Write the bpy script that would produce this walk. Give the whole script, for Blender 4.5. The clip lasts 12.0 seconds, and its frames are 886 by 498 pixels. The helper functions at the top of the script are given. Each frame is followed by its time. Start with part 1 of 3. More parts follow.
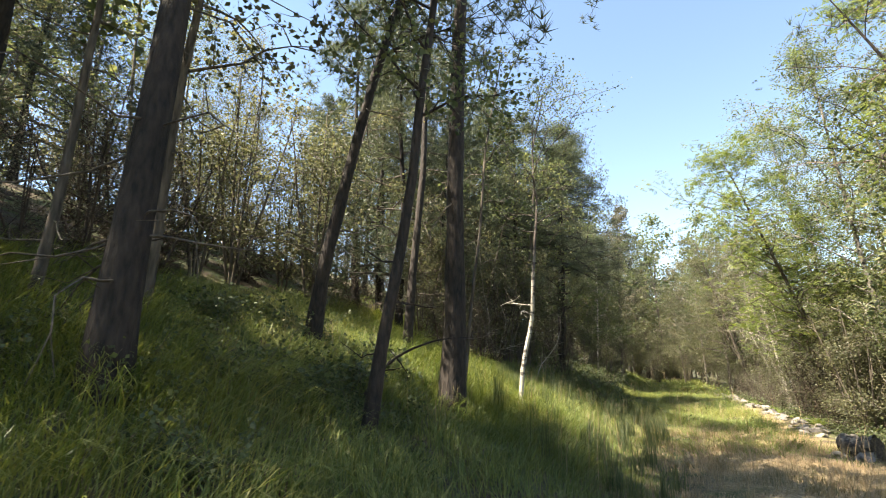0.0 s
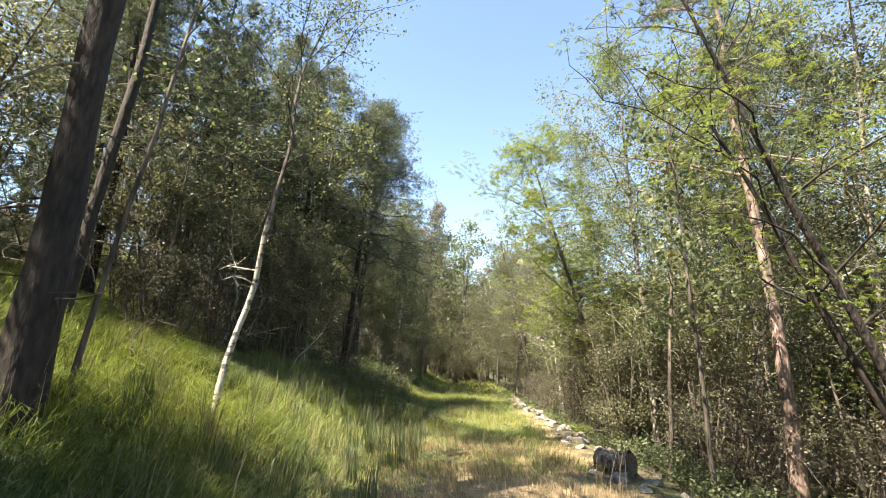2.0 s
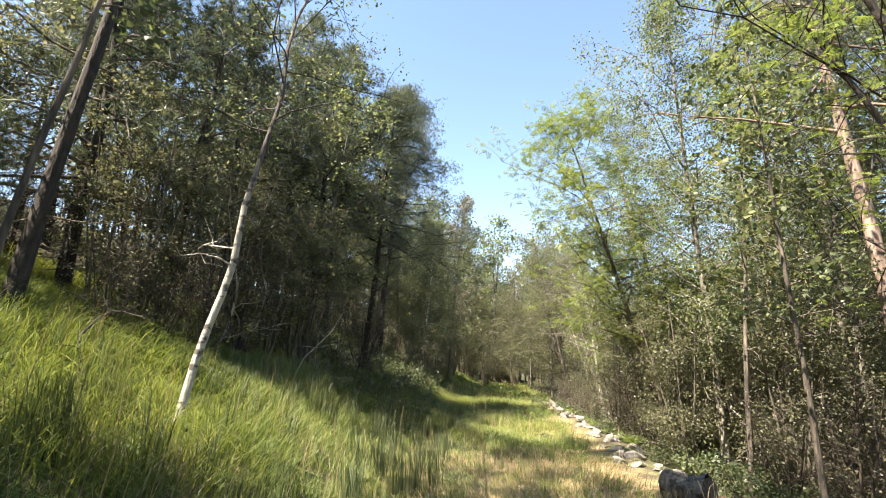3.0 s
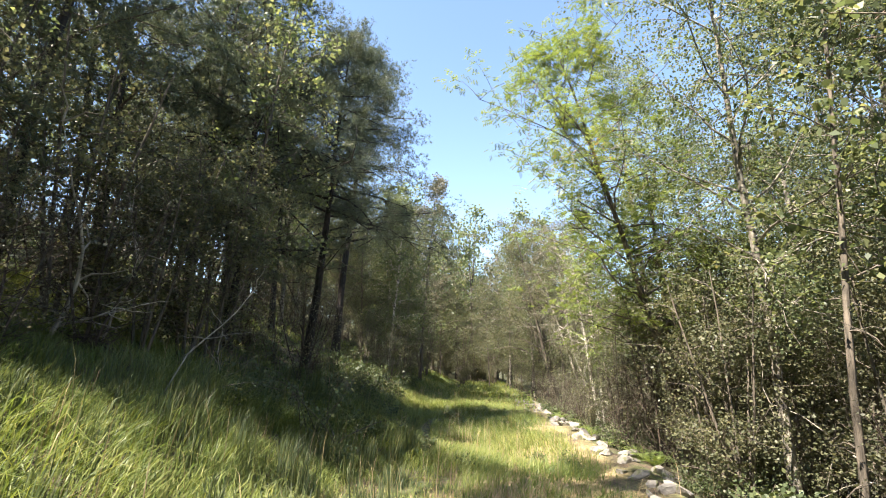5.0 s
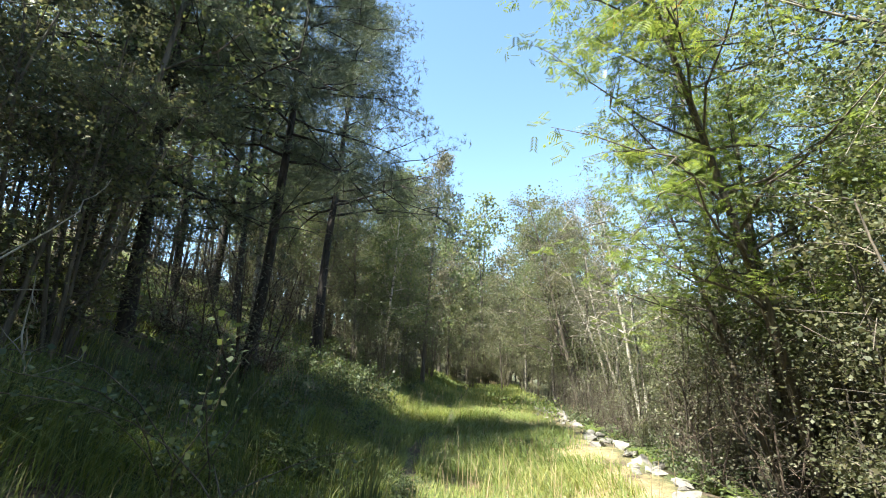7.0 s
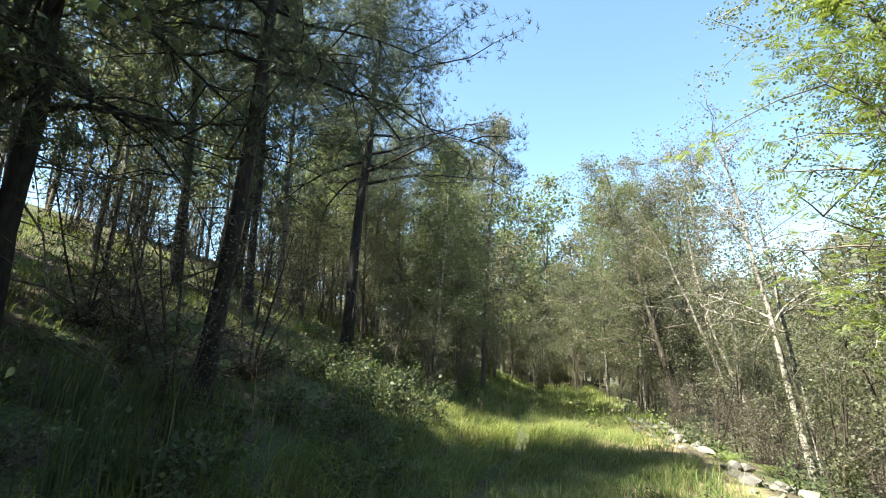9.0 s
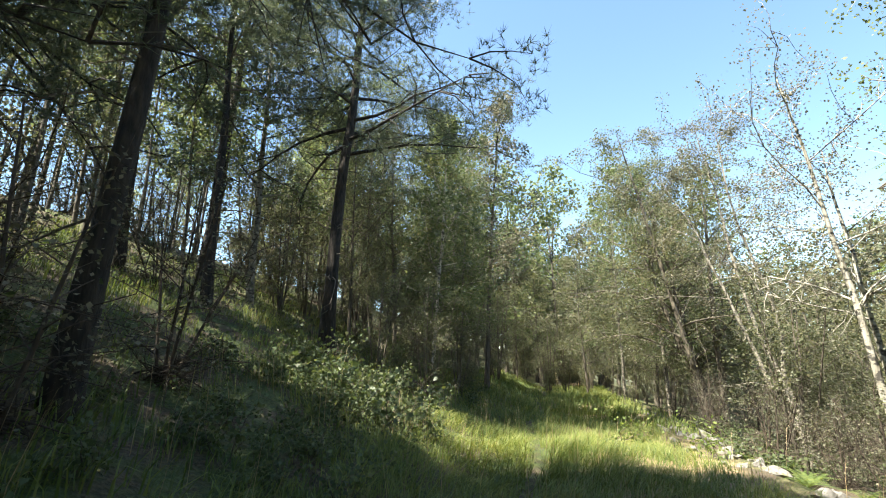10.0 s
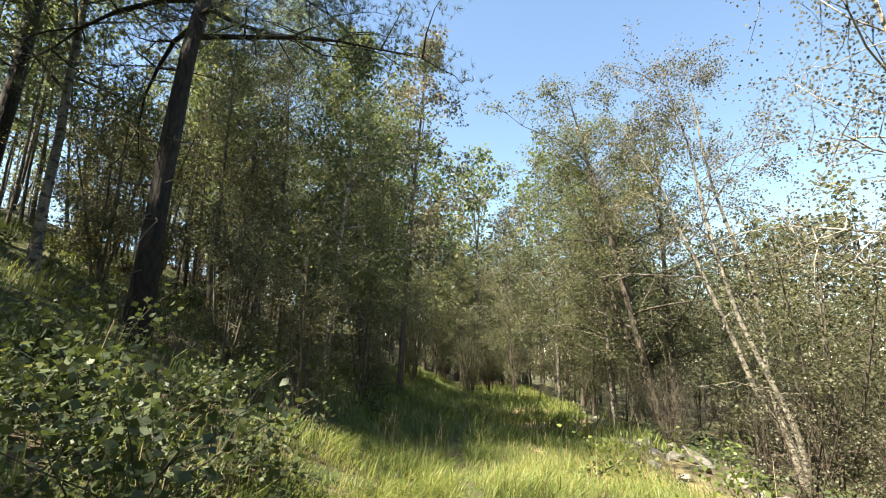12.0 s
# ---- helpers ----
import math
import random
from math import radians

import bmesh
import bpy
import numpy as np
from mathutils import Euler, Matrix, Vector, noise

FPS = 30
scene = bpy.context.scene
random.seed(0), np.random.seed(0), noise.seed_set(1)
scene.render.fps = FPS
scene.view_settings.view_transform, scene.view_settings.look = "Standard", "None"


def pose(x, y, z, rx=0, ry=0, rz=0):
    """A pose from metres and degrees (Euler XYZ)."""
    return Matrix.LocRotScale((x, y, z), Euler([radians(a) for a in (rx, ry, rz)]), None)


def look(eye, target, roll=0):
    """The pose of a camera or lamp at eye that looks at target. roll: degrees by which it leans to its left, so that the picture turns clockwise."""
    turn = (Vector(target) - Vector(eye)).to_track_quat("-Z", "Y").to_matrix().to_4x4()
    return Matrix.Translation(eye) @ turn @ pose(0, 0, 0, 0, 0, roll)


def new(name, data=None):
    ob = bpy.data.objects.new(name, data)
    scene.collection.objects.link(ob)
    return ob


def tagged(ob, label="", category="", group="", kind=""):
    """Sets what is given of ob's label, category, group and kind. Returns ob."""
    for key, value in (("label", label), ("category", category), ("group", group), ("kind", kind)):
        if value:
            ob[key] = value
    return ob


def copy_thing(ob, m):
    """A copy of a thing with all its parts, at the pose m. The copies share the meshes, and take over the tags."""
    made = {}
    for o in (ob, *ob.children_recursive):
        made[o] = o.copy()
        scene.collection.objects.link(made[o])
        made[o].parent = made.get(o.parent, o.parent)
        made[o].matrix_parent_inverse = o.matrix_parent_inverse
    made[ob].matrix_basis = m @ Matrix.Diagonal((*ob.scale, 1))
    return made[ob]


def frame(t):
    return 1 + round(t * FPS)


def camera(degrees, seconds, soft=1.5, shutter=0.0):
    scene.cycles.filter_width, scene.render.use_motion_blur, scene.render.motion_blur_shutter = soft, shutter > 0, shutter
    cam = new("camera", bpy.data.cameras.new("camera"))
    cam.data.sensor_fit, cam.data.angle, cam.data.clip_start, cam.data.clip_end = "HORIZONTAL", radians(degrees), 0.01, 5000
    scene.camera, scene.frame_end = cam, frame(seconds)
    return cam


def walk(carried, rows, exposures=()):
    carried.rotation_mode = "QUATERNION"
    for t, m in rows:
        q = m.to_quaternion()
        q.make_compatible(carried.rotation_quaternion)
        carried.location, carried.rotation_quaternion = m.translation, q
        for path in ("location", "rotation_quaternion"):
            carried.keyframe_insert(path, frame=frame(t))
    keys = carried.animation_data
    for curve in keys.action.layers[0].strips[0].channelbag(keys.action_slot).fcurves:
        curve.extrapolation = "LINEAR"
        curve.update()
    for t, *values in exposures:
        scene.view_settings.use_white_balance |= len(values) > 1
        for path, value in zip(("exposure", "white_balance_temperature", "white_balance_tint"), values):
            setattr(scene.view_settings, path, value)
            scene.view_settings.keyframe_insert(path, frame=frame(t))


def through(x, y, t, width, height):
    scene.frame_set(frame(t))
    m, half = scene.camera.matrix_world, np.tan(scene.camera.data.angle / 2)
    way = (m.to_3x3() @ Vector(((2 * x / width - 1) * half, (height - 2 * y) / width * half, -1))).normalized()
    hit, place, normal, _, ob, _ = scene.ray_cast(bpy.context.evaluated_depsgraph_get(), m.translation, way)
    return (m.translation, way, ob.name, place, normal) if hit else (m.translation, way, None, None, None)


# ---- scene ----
cam = camera(84.4, 12.0, soft=1.0, shutter=0.07)
METRES, EYE, TILT, LEAN, TURN = 18.0, 1.3, 13.0, 0.0, 0.0
ROWS = [
    (0.0, -0.0001, 0.0001, -0.0001, 0.02, -0.02, 0.01),
    (0.5, 0.0212, 0.0231, -0.0044, -9.82, 0.10, -3.06),
    (1.0, 0.0481, 0.0536, -0.0155, -16.16, 0.53, -5.24),
    (1.5, 0.0706, 0.0798, -0.0212, -18.29, 0.70, -6.27),
    (2.0, 0.0920, 0.1150, -0.0290, -19.36, 0.83, -7.05),
    (2.5, 0.1060, 0.1448, -0.0367, -17.99, 0.70, -6.89),
    (3.0, 0.1204, 0.1806, -0.0444, -15.90, 0.52, -6.35),
    (5.0, 0.1792, 0.3153, -0.0775, -18.70, 0.71, -6.16),
    (5.5, 0.1956, 0.3517, -0.0862, -19.70, 0.76, -6.20),
    (6.0, 0.2177, 0.3922, -0.0981, -19.76, 0.81, -6.38),
    (6.5, 0.2340, 0.4309, -0.1077, -19.44, 0.85, -6.40),
    (7.0, 0.2488, 0.4685, -0.1179, -17.43, 0.81, -6.03),
    (7.5, 0.2620, 0.5066, -0.1276, -14.94, 0.59, -5.50),
    (9.5, 0.3130, 0.6743, -0.1624, -10.20, 0.07, -3.57),
    (10.0, 0.3247, 0.7210, -0.1759, -10.45, 0.21, -3.30),
    (10.5, 0.3380, 0.7585, -0.1854, -12.17, 0.25, -3.70),
    (11.0, 0.3499, 0.8028, -0.1984, -14.94, 0.45, -4.17),
    (11.5, 0.3647, 0.8388, -0.2090, -17.11, 0.67, -4.63),
    (12.0, 0.3779, 0.8841, -0.2173, -19.68, 0.66, -5.45),
]
walk(cam, [(t, pose(0, 0, EYE, TILT, LEAN, TURN) @ pose(METRES * x, METRES * y, METRES * z, 90 + pitch, roll, yaw)) for t, x, y, z, yaw, pitch, roll in ROWS], exposures=[(0.0, 2.33, 7350, 10), (2.5, 2.4, 7150, 11), (5.0, 2.35, 6850, 11), (6.5, 2.35, 6500, 5), (7.5, 2.38, 6300, 1), (9.5, 2.38, 6550, 2), (11.0, 2.25, 6950, 4), (12.0, 2.15, 7200, 5)])

# ---- world, sun, exposure ----
def along(s, u):
    """Plan place from metres along the track and metres to its uphill side."""
    return 0.385 * s - 0.923 * u, 0.923 * s + 0.385 * u


SUN_AZ = Vector((-0.923 * 0.8 - 0.385 * 0.6, 0.385 * 0.8 - 0.923 * 0.6))   # plan direction towards the sun
SUN_EL = 57.0
world = bpy.data.worlds.new("sky")
scene.world = world
world.use_nodes = True
wn = world.node_tree.nodes
sky = wn.new("ShaderNodeTexSky")
sky.sky_type, sky.sun_disc = "NISHITA", False
sky.sun_elevation, sky.sun_rotation = radians(SUN_EL), math.atan2(SUN_AZ.x, SUN_AZ.y)
sky.air_density, sky.dust_density, sky.ozone_density = 1.0, 0.0, 1.8
world.node_tree.links.new(sky.outputs["Color"], wn["Background"].inputs["Color"])
wn["Background"].inputs["Strength"].default_value = 0.085
sun = new("sun", bpy.data.lights.new("sun", "SUN"))
sun.data.energy, sun.data.angle, sun.data.color = 5.0, radians(0.6), (1.0, 0.94, 0.84)
sd = Vector((SUN_AZ.x * math.cos(radians(SUN_EL)), SUN_AZ.y * math.cos(radians(SUN_EL)), math.sin(radians(SUN_EL))))
sun.matrix_world = look((0, 0, 30), Vector((0, 0, 30)) - sd)


# ---- materials ----
def node_mat(name):
    m = bpy.data.materials.new(name)
    m.use_nodes = True
    nt = m.node_tree
    return m, nt, nt.nodes["Principled BSDF"], nt.nodes["Material Output"]


def ramp(nt, stops):
    r = nt.nodes.new("ShaderNodeValToRGB")
    while len(r.color_ramp.elements) < len(stops):
        r.color_ramp.elements.new(0.5)
    for e, (p, c) in zip(r.color_ramp.elements, stops):
        e.position, e.color = p, (*c, 1)
    return r


def noise_tex(nt, scale, detail=4, stretch=None, coord="Object"):
    n = nt.nodes.new("ShaderNodeTexNoise")
    n.inputs["Scale"].default_value, n.inputs["Detail"].default_value = scale, detail
    tc = nt.nodes.new("ShaderNodeTexCoord")
    if stretch:
        mp = nt.nodes.new("ShaderNodeMapping")
        mp.inputs["Scale"].default_value = stretch
        nt.links.new(tc.outputs[coord], mp.inputs["Vector"])
        nt.links.new(mp.outputs["Vector"], n.inputs["Vector"])
    else:
        nt.links.new(tc.outputs[coord], n.inputs["Vector"])
    return n


def mixed(nt, fac, a, b):
    m = nt.nodes.new("ShaderNodeMix")
    m.data_type = "RGBA"
    for sock, v in ((m.inputs[0], fac), (m.inputs[6], a), (m.inputs[7], b)):
        if hasattr(v, "links"):
            nt.links.new(v, sock)
        else:
            sock.default_value = v if isinstance(v, float) else (*v, 1)
    return m.outputs[2]


def bump(nt, bsdf, height, strength, dist=0.02):
    b = nt.nodes.new("ShaderNodeBump")
    b.inputs["Strength"].default_value, b.inputs["Distance"].default_value = strength, dist
    nt.links.new(height, b.inputs["Height"])
    nt.links.new(b.outputs["Normal"], bsdf.inputs["Normal"])


def leaf_mat(name, stops, through_col, through=0.4, rough=0.5, patch=0.6):
    """Leaves or blades: each its own shade, light passing through."""
    m, nt, p, out = node_mat(name)
    geo = nt.nodes.new("ShaderNodeNewGeometry")
    r = ramp(nt, stops)
    n = noise_tex(nt, patch, 2)
    add = nt.nodes.new("ShaderNodeMath")
    add.operation = "MULTIPLY_ADD"
    nt.links.new(n.outputs["Fac"], add.inputs[0])
    add.inputs[1].default_value = 0.9
    half = nt.nodes.new("ShaderNodeMath")
    half.operation = "MULTIPLY_ADD"
    nt.links.new(geo.outputs["Random Per Island"], half.inputs[0])
    half.inputs[1].default_value, half.inputs[2].default_value = 0.6, -0.25
    nt.links.new(half.outputs[0], add.inputs[2])
    nt.links.new(add.outputs[0], r.inputs["Fac"])
    nt.links.new(r.outputs["Color"], p.inputs["Base Color"])
    p.inputs["Roughness"].default_value = rough
    p.inputs["Specular IOR Level"].default_value = 0.25
    tr = nt.nodes.new("ShaderNodeBsdfTranslucent")
    mul = nt.nodes.new("ShaderNodeMix")
    mul.data_type, mul.blend_type = "RGBA", "MULTIPLY"
    mul.inputs[0].default_value = 1.0
    nt.links.new(r.outputs["Color"], mul.inputs[6])
    mul.inputs[7].default_value = (*through_col, 1)
    nt.links.new(mul.outputs[2], tr.inputs["Color"])
    mix = nt.nodes.new("ShaderNodeMixShader")
    mix.inputs[0].default_value = through
    nt.links.new(p.outputs[0], mix.inputs[1])
    nt.links.new(tr.outputs[0], mix.inputs[2])
    nt.links.new(mix.outputs[0], out.inputs["Surface"])
    return m


def bark_mat(name, dark, light, marks=None, stretch=(14, 14, 2.2), upper=None):
    m, nt, p, out = node_mat(name)
    n = noise_tex(nt, 1.6, 6, stretch)
    big = noise_tex(nt, 0.9, 3)
    r = ramp(nt, [(0.32, dark), (0.68, light)])
    nt.links.new(n.outputs["Fac"], r.inputs["Fac"])
    col = r.outputs["Color"]
    r2 = ramp(nt, [(0.4, (0.6, 0.6, 0.55)), (0.62, (1.1, 1.1, 1.05))])
    nt.links.new(big.outputs["Fac"], r2.inputs["Fac"])
    mul = nt.nodes.new("ShaderNodeMix")
    mul.data_type, mul.blend_type = "RGBA", "MULTIPLY"
    mul.inputs[0].default_value = 0.8
    nt.links.new(col, mul.inputs[6])
    nt.links.new(r2.outputs["Color"], mul.inputs[7])
    col = mul.outputs[2]
    if marks:
        n2 = noise_tex(nt, 1.3, 5, (7, 7, 13))
        r3 = ramp(nt, [(0.50, (0, 0, 0)), (0.60, (0.9, 0.9, 0.9))])
        nt.links.new(n2.outputs["Fac"], r3.inputs["Fac"])
        col = mixed(nt, r3.outputs["Color"], col, marks)
    if upper:                                  # young brown bark above the white lower stem
        sep, tc = nt.nodes.new("ShaderNodeSeparateXYZ"), nt.nodes.new("ShaderNodeTexCoord")
        nt.links.new(tc.outputs["Object"], sep.inputs[0])
        mr = nt.nodes.new("ShaderNodeMapRange")
        mr.inputs[1].default_value, mr.inputs[2].default_value = upper[1], upper[2]
        nt.links.new(sep.outputs["Z"], mr.inputs[0])
        col = mixed(nt, mr.outputs[0], col, upper[0])
    nt.links.new(col, p.inputs["Base Color"])
    p.inputs["Roughness"].default_value = 0.85
    bump(nt, p, n.outputs["Fac"], 0.9, 0.03)
    return m


BIRCH_LEAF = leaf_mat("birch_leaf", [(0, (0.036, 0.051, 0.028)), (0.45, (0.117, 0.146, 0.077)), (0.8, (0.200, 0.214, 0.108)), (1, (0.300, 0.241, 0.124))], (1.3095, 1.2825, 0.845), 0.48, 0.42)
WILLOW_LEAF = leaf_mat("willow_leaf", [(0, (0.042, 0.051, 0.032)), (0.5, (0.131, 0.139, 0.080)), (1, (0.231, 0.205, 0.124))], (1.261, 1.216, 0.91), 0.46, 0.42)
ROWAN_LEAF = leaf_mat("rowan_leaf", [(0.0, (0.052, 0.078, 0.026)), (0.5, (0.135, 0.175, 0.06)), (0.9, (0.22, 0.245, 0.08)), (1.0, (0.36, 0.18, 0.06))], (1.4, 1.4, 0.75), 0.44, 0.42)
GREY_LEAF = leaf_mat("grey_leaf", [(0, (0.055, 0.058, 0.042)), (0.5, (0.156, 0.155, 0.106)), (1, (0.256, 0.217, 0.162))], (1.261, 1.159, 1.04), 0.4, 0.45)
NEEDLE = leaf_mat("needle", [(0, (0.030, 0.040, 0.032)), (0.5, (0.094, 0.114, 0.077)), (1, (0.175, 0.174, 0.101))], (1.164, 1.1875, 0.845), 0.36, 0.4)
BRAMBLE_LEAF = leaf_mat("bramble_leaf", [(0, (0.034, 0.049, 0.025)), (0.6, (0.106, 0.131, 0.065)), (1, (0.237, 0.217, 0.101))], (1.358, 1.3775, 0.715), 0.33, 0.45)
GRASS = leaf_mat("grass_blade", [(0.0, (0.05, 0.085, 0.026)), (0.48, (0.145, 0.182, 0.055)), (0.8, (0.255, 0.262, 0.09)), (1.0, (0.46, 0.37, 0.17))], (1.25, 1.25, 0.65), 0.4, 0.42, 0.35)
STRAW = leaf_mat("straw_blade", [(0, (0.110, 0.122, 0.052)), (0.4, (0.313, 0.239, 0.133)), (1, (0.497, 0.361, 0.240))], (1.164, 1.045, 0.91), 0.25, 0.55)
PINE_BARK = bark_mat("pine_bark", (0.011, 0.009, 0.008), (0.056, 0.041, 0.033), stretch=(16, 16, 4.5))
ORANGE_BARK = bark_mat("upper_pine_bark", (0.13, 0.085, 0.07), (0.36, 0.26, 0.215))
GREY_BARK = bark_mat("grey_bark", (0.05, 0.042, 0.034), (0.19, 0.155, 0.125))
BIRCH_BARK = bark_mat("birch_bark", (0.33, 0.29, 0.25), (0.56, 0.52, 0.46), (0.035, 0.03, 0.027))
YOUNG_BIRCH = bark_mat("young_birch_bark", (0.36, 0.33, 0.28), (0.60, 0.56, 0.50), (0.035, 0.03, 0.027), upper=((0.055, 0.042, 0.035), 1.6, 2.8))
DULL_BIRCH = bark_mat("dull_birch_bark", (0.16, 0.14, 0.115), (0.36, 0.32, 0.27), (0.04, 0.034, 0.03))
BRUSH_BARK = bark_mat("brush_bark", (0.03, 0.021, 0.016), (0.115, 0.082, 0.063))
LOG_BARK = bark_mat("log_bark", (0.09, 0.076, 0.064), (0.32, 0.285, 0.25), (0.04, 0.034, 0.03))
DEAD_WOOD = bark_mat("dead_wood", (0.20, 0.17, 0.14), (0.46, 0.42, 0.37))


def ground_mat():
    m, nt, p, out = node_mat("forest_floor")
    tc = nt.nodes.new("ShaderNodeTexCoord")
    dot = nt.nodes.new("ShaderNodeVectorMath")
    dot.operation = "DOT_PRODUCT"
    dot.inputs[1].default_value = (-0.923, 0.385, 0)
    nt.links.new(tc.outputs["Object"], dot.inputs[0])
    big, mid, fine = noise_tex(nt, 0.35, 5), noise_tex(nt, 2.2, 6), noise_tex(nt, 26, 6)
    litter = ramp(nt, [(0.3, (0.030, 0.021, 0.014)), (0.55, (0.085, 0.06, 0.036)), (0.8, (0.17, 0.125, 0.075))])
    nt.links.new(fine.outputs["Fac"], litter.inputs["Fac"])
    moss = ramp(nt, [(0.3, (0.03, 0.045, 0.012)), (0.7, (0.085, 0.105, 0.028))])
    nt.links.new(fine.outputs["Fac"], moss.inputs["Fac"])
    f = ramp(nt, [(0.42, (0, 0, 0)), (0.58, (1, 1, 1))])
    nt.links.new(mid.outputs["Fac"], f.inputs["Fac"])
    col = mixed(nt, f.outputs["Color"], litter.outputs["Color"], moss.outputs["Color"])
    straw = ramp(nt, [(0.3, (0.16, 0.11, 0.06)), (0.7, (0.42, 0.31, 0.17))])
    nt.links.new(fine.outputs["Fac"], straw.inputs["Fac"])
    band = nt.nodes.new("ShaderNodeMath")          # dry worn strip of the track
    band.operation = "MULTIPLY_ADD"
    nt.links.new(mid.outputs["Fac"], band.inputs[0])
    band.inputs[1].default_value = 2.4
    nt.links.new(dot.outputs["Value"], band.inputs[2])
    edge = ramp(nt, [(0.0, (0, 0, 0)), (0.28, (0, 0, 0)), (0.36, (1, 1, 1)), (0.52, (1, 1, 1)), (0.62, (0, 0, 0))])
    mr = nt.nodes.new("ShaderNodeMapRange")
    mr.inputs[1].default_value, mr.inputs[2].default_value = -4.0, 4.0
    nt.links.new(band.outputs[0], mr.inputs[0])
    nt.links.new(mr.outputs[0], edge.inputs["Fac"])
    col = mixed(nt, edge.outputs["Color"], col, straw.outputs["Color"])
    nt.links.new(col, p.inputs["Base Color"])
    p.inputs["Roughness"].default_value = 0.95
    bump(nt, p, fine.outputs["Fac"], 0.8, 0.05)
    return m


def stone_mat():
    m, nt, p, out = node_mat("stone")
    a, b = noise_tex(nt, 3.0, 6), noise_tex(nt, 38, 5)
    r = ramp(nt, [(0.3, (0.10, 0.09, 0.08)), (0.55, (0.23, 0.21, 0.19)), (0.75, (0.38, 0.35, 0.32))])
    nt.links.new(a.outputs["Fac"], r.inputs["Fac"])
    r2 = ramp(nt, [(0.52, (0, 0, 0)), (0.62, (1, 1, 1))])
    nt.links.new(noise_tex(nt, 5.5, 3).outputs["Fac"], r2.inputs["Fac"])
    col = mixed(nt, r2.outputs["Color"], r.outputs["Color"], (0.13, 0.13, 0.07))
    nt.links.new(col, p.inputs["Base Color"])
    p.inputs["Roughness"].default_value = 0.9
    bump(nt, p, b.outputs["Fac"], 0.7, 0.02)
    return m


GROUND, STONE = ground_mat(), stone_mat()


# ---- mesh helpers ----
def mesh_of(name, verts, quads=None, tris=None, mat=None, smooth=False):
    """A mesh from arrays of corners, four-cornered and three-cornered faces."""
    me = bpy.data.meshes.new(name)
    verts = np.asarray(verts, np.float32)
    q = np.zeros((0, 4), np.int32) if quads is None else np.asarray(quads, np.int32).reshape(-1, 4)
    t = np.zeros((0, 3), np.int32) if tris is None else np.asarray(tris, np.int32).reshape(-1, 3)
    me.vertices.add(len(verts))
    me.vertices.foreach_set("co", verts.ravel())
    me.loops.add(q.size + t.size)
    me.loops.foreach_set("vertex_index", np.concatenate([q.ravel(), t.ravel()]))
    me.polygons.add(len(q) + len(t))
    starts = np.concatenate([np.arange(len(q)) * 4, q.size + np.arange(len(t)) * 3]).astype(np.int32)
    me.polygons.foreach_set("loop_start", starts)
    if smooth:
        me.polygons.foreach_set("use_smooth", np.ones(len(starts), bool))
    me.update(calc_edges=True)
    if mat:
        me.materials.append(mat)
    return me


def part(name, me, parent, label=""):
    ob = new(name, me)
    ob.parent = parent
    return tagged(ob, label) if label else ob


class Tubes:
    """Gathers tapered round tubes into one mesh."""

    def __init__(self):
        self.v, self.q, self.n = [], [], 0

    def add(self, pts, radii, sides=6, lump=0.0, rng=None):
        pts, radii = np.asarray(pts, float), np.asarray(radii, float)
        tang = np.gradient(pts, axis=0)
        tang /= np.linalg.norm(tang, axis=1, keepdims=True) + 1e-9
        ref = np.array([1.0, 0.13, 0.0]) if abs(tang[0][0]) < 0.8 else np.array([0.0, 1.0, 0.1])
        a = np.cross(tang, ref)
        a /= np.linalg.norm(a, axis=1, keepdims=True) + 1e-9
        b = np.cross(tang, a)
        ang = np.arange(sides) * 2 * math.pi / sides
        rad = np.repeat(radii[:, None], sides, 1)
        if lump and rng is not None:
            rad = rad * (1 + lump * rng.uniform(-1, 1, rad.shape))
        ring = pts[:, None] + rad[..., None] * (np.cos(ang)[None, :, None] * a[:, None] + np.sin(ang)[None, :, None] * b[:, None])
        k = len(pts)
        i = np.arange(k - 1)[:, None] * sides + np.arange(sides)[None]
        j = np.arange(k - 1)[:, None] * sides + (np.arange(sides)[None] + 1) % sides
        self.q.append(np.stack([i, j, j + sides, i + sides], -1).reshape(-1, 4) + self.n)
        self.v.append(ring.reshape(-1, 3))
        self.n += k * sides

    def mesh(self, name, mat):
        return mesh_of(name, np.concatenate(self.v), np.concatenate(self.q), None, mat, True)


def unit(rng, n):
    v = rng.normal(size=(n, 3))
    return v / np.linalg.norm(v, axis=1, keepdims=True)


def leaf_mesh(name, rng, pts, size, mat, wide=0.36, droop=0.35):
    """Lozenge leaves, folded along the rib, starting at the given places."""
    n = len(pts)
    a = unit(rng, n)
    a[:, 2] = a[:, 2] * 0.7 - droop
    a /= np.linalg.norm(a, axis=1, keepdims=True)
    b = np.cross(a, unit(rng, n) + np.array([0, 0, 0.9]))
    b /= np.linalg.norm(b, axis=1, keepdims=True) + 1e-9
    nrm = np.cross(a, b)
    ln = (size * rng.uniform(0.6, 1.25, n))[:, None]
    v = np.stack([pts, pts + ln * (0.42 * a + wide * b + 0.10 * nrm), pts + ln * a, pts + ln * (0.42 * a - wide * b + 0.10 * nrm)], 1)
    return mesh_of(name, v.reshape(-1, 3), np.arange(n * 4).reshape(-1, 4), None, mat)


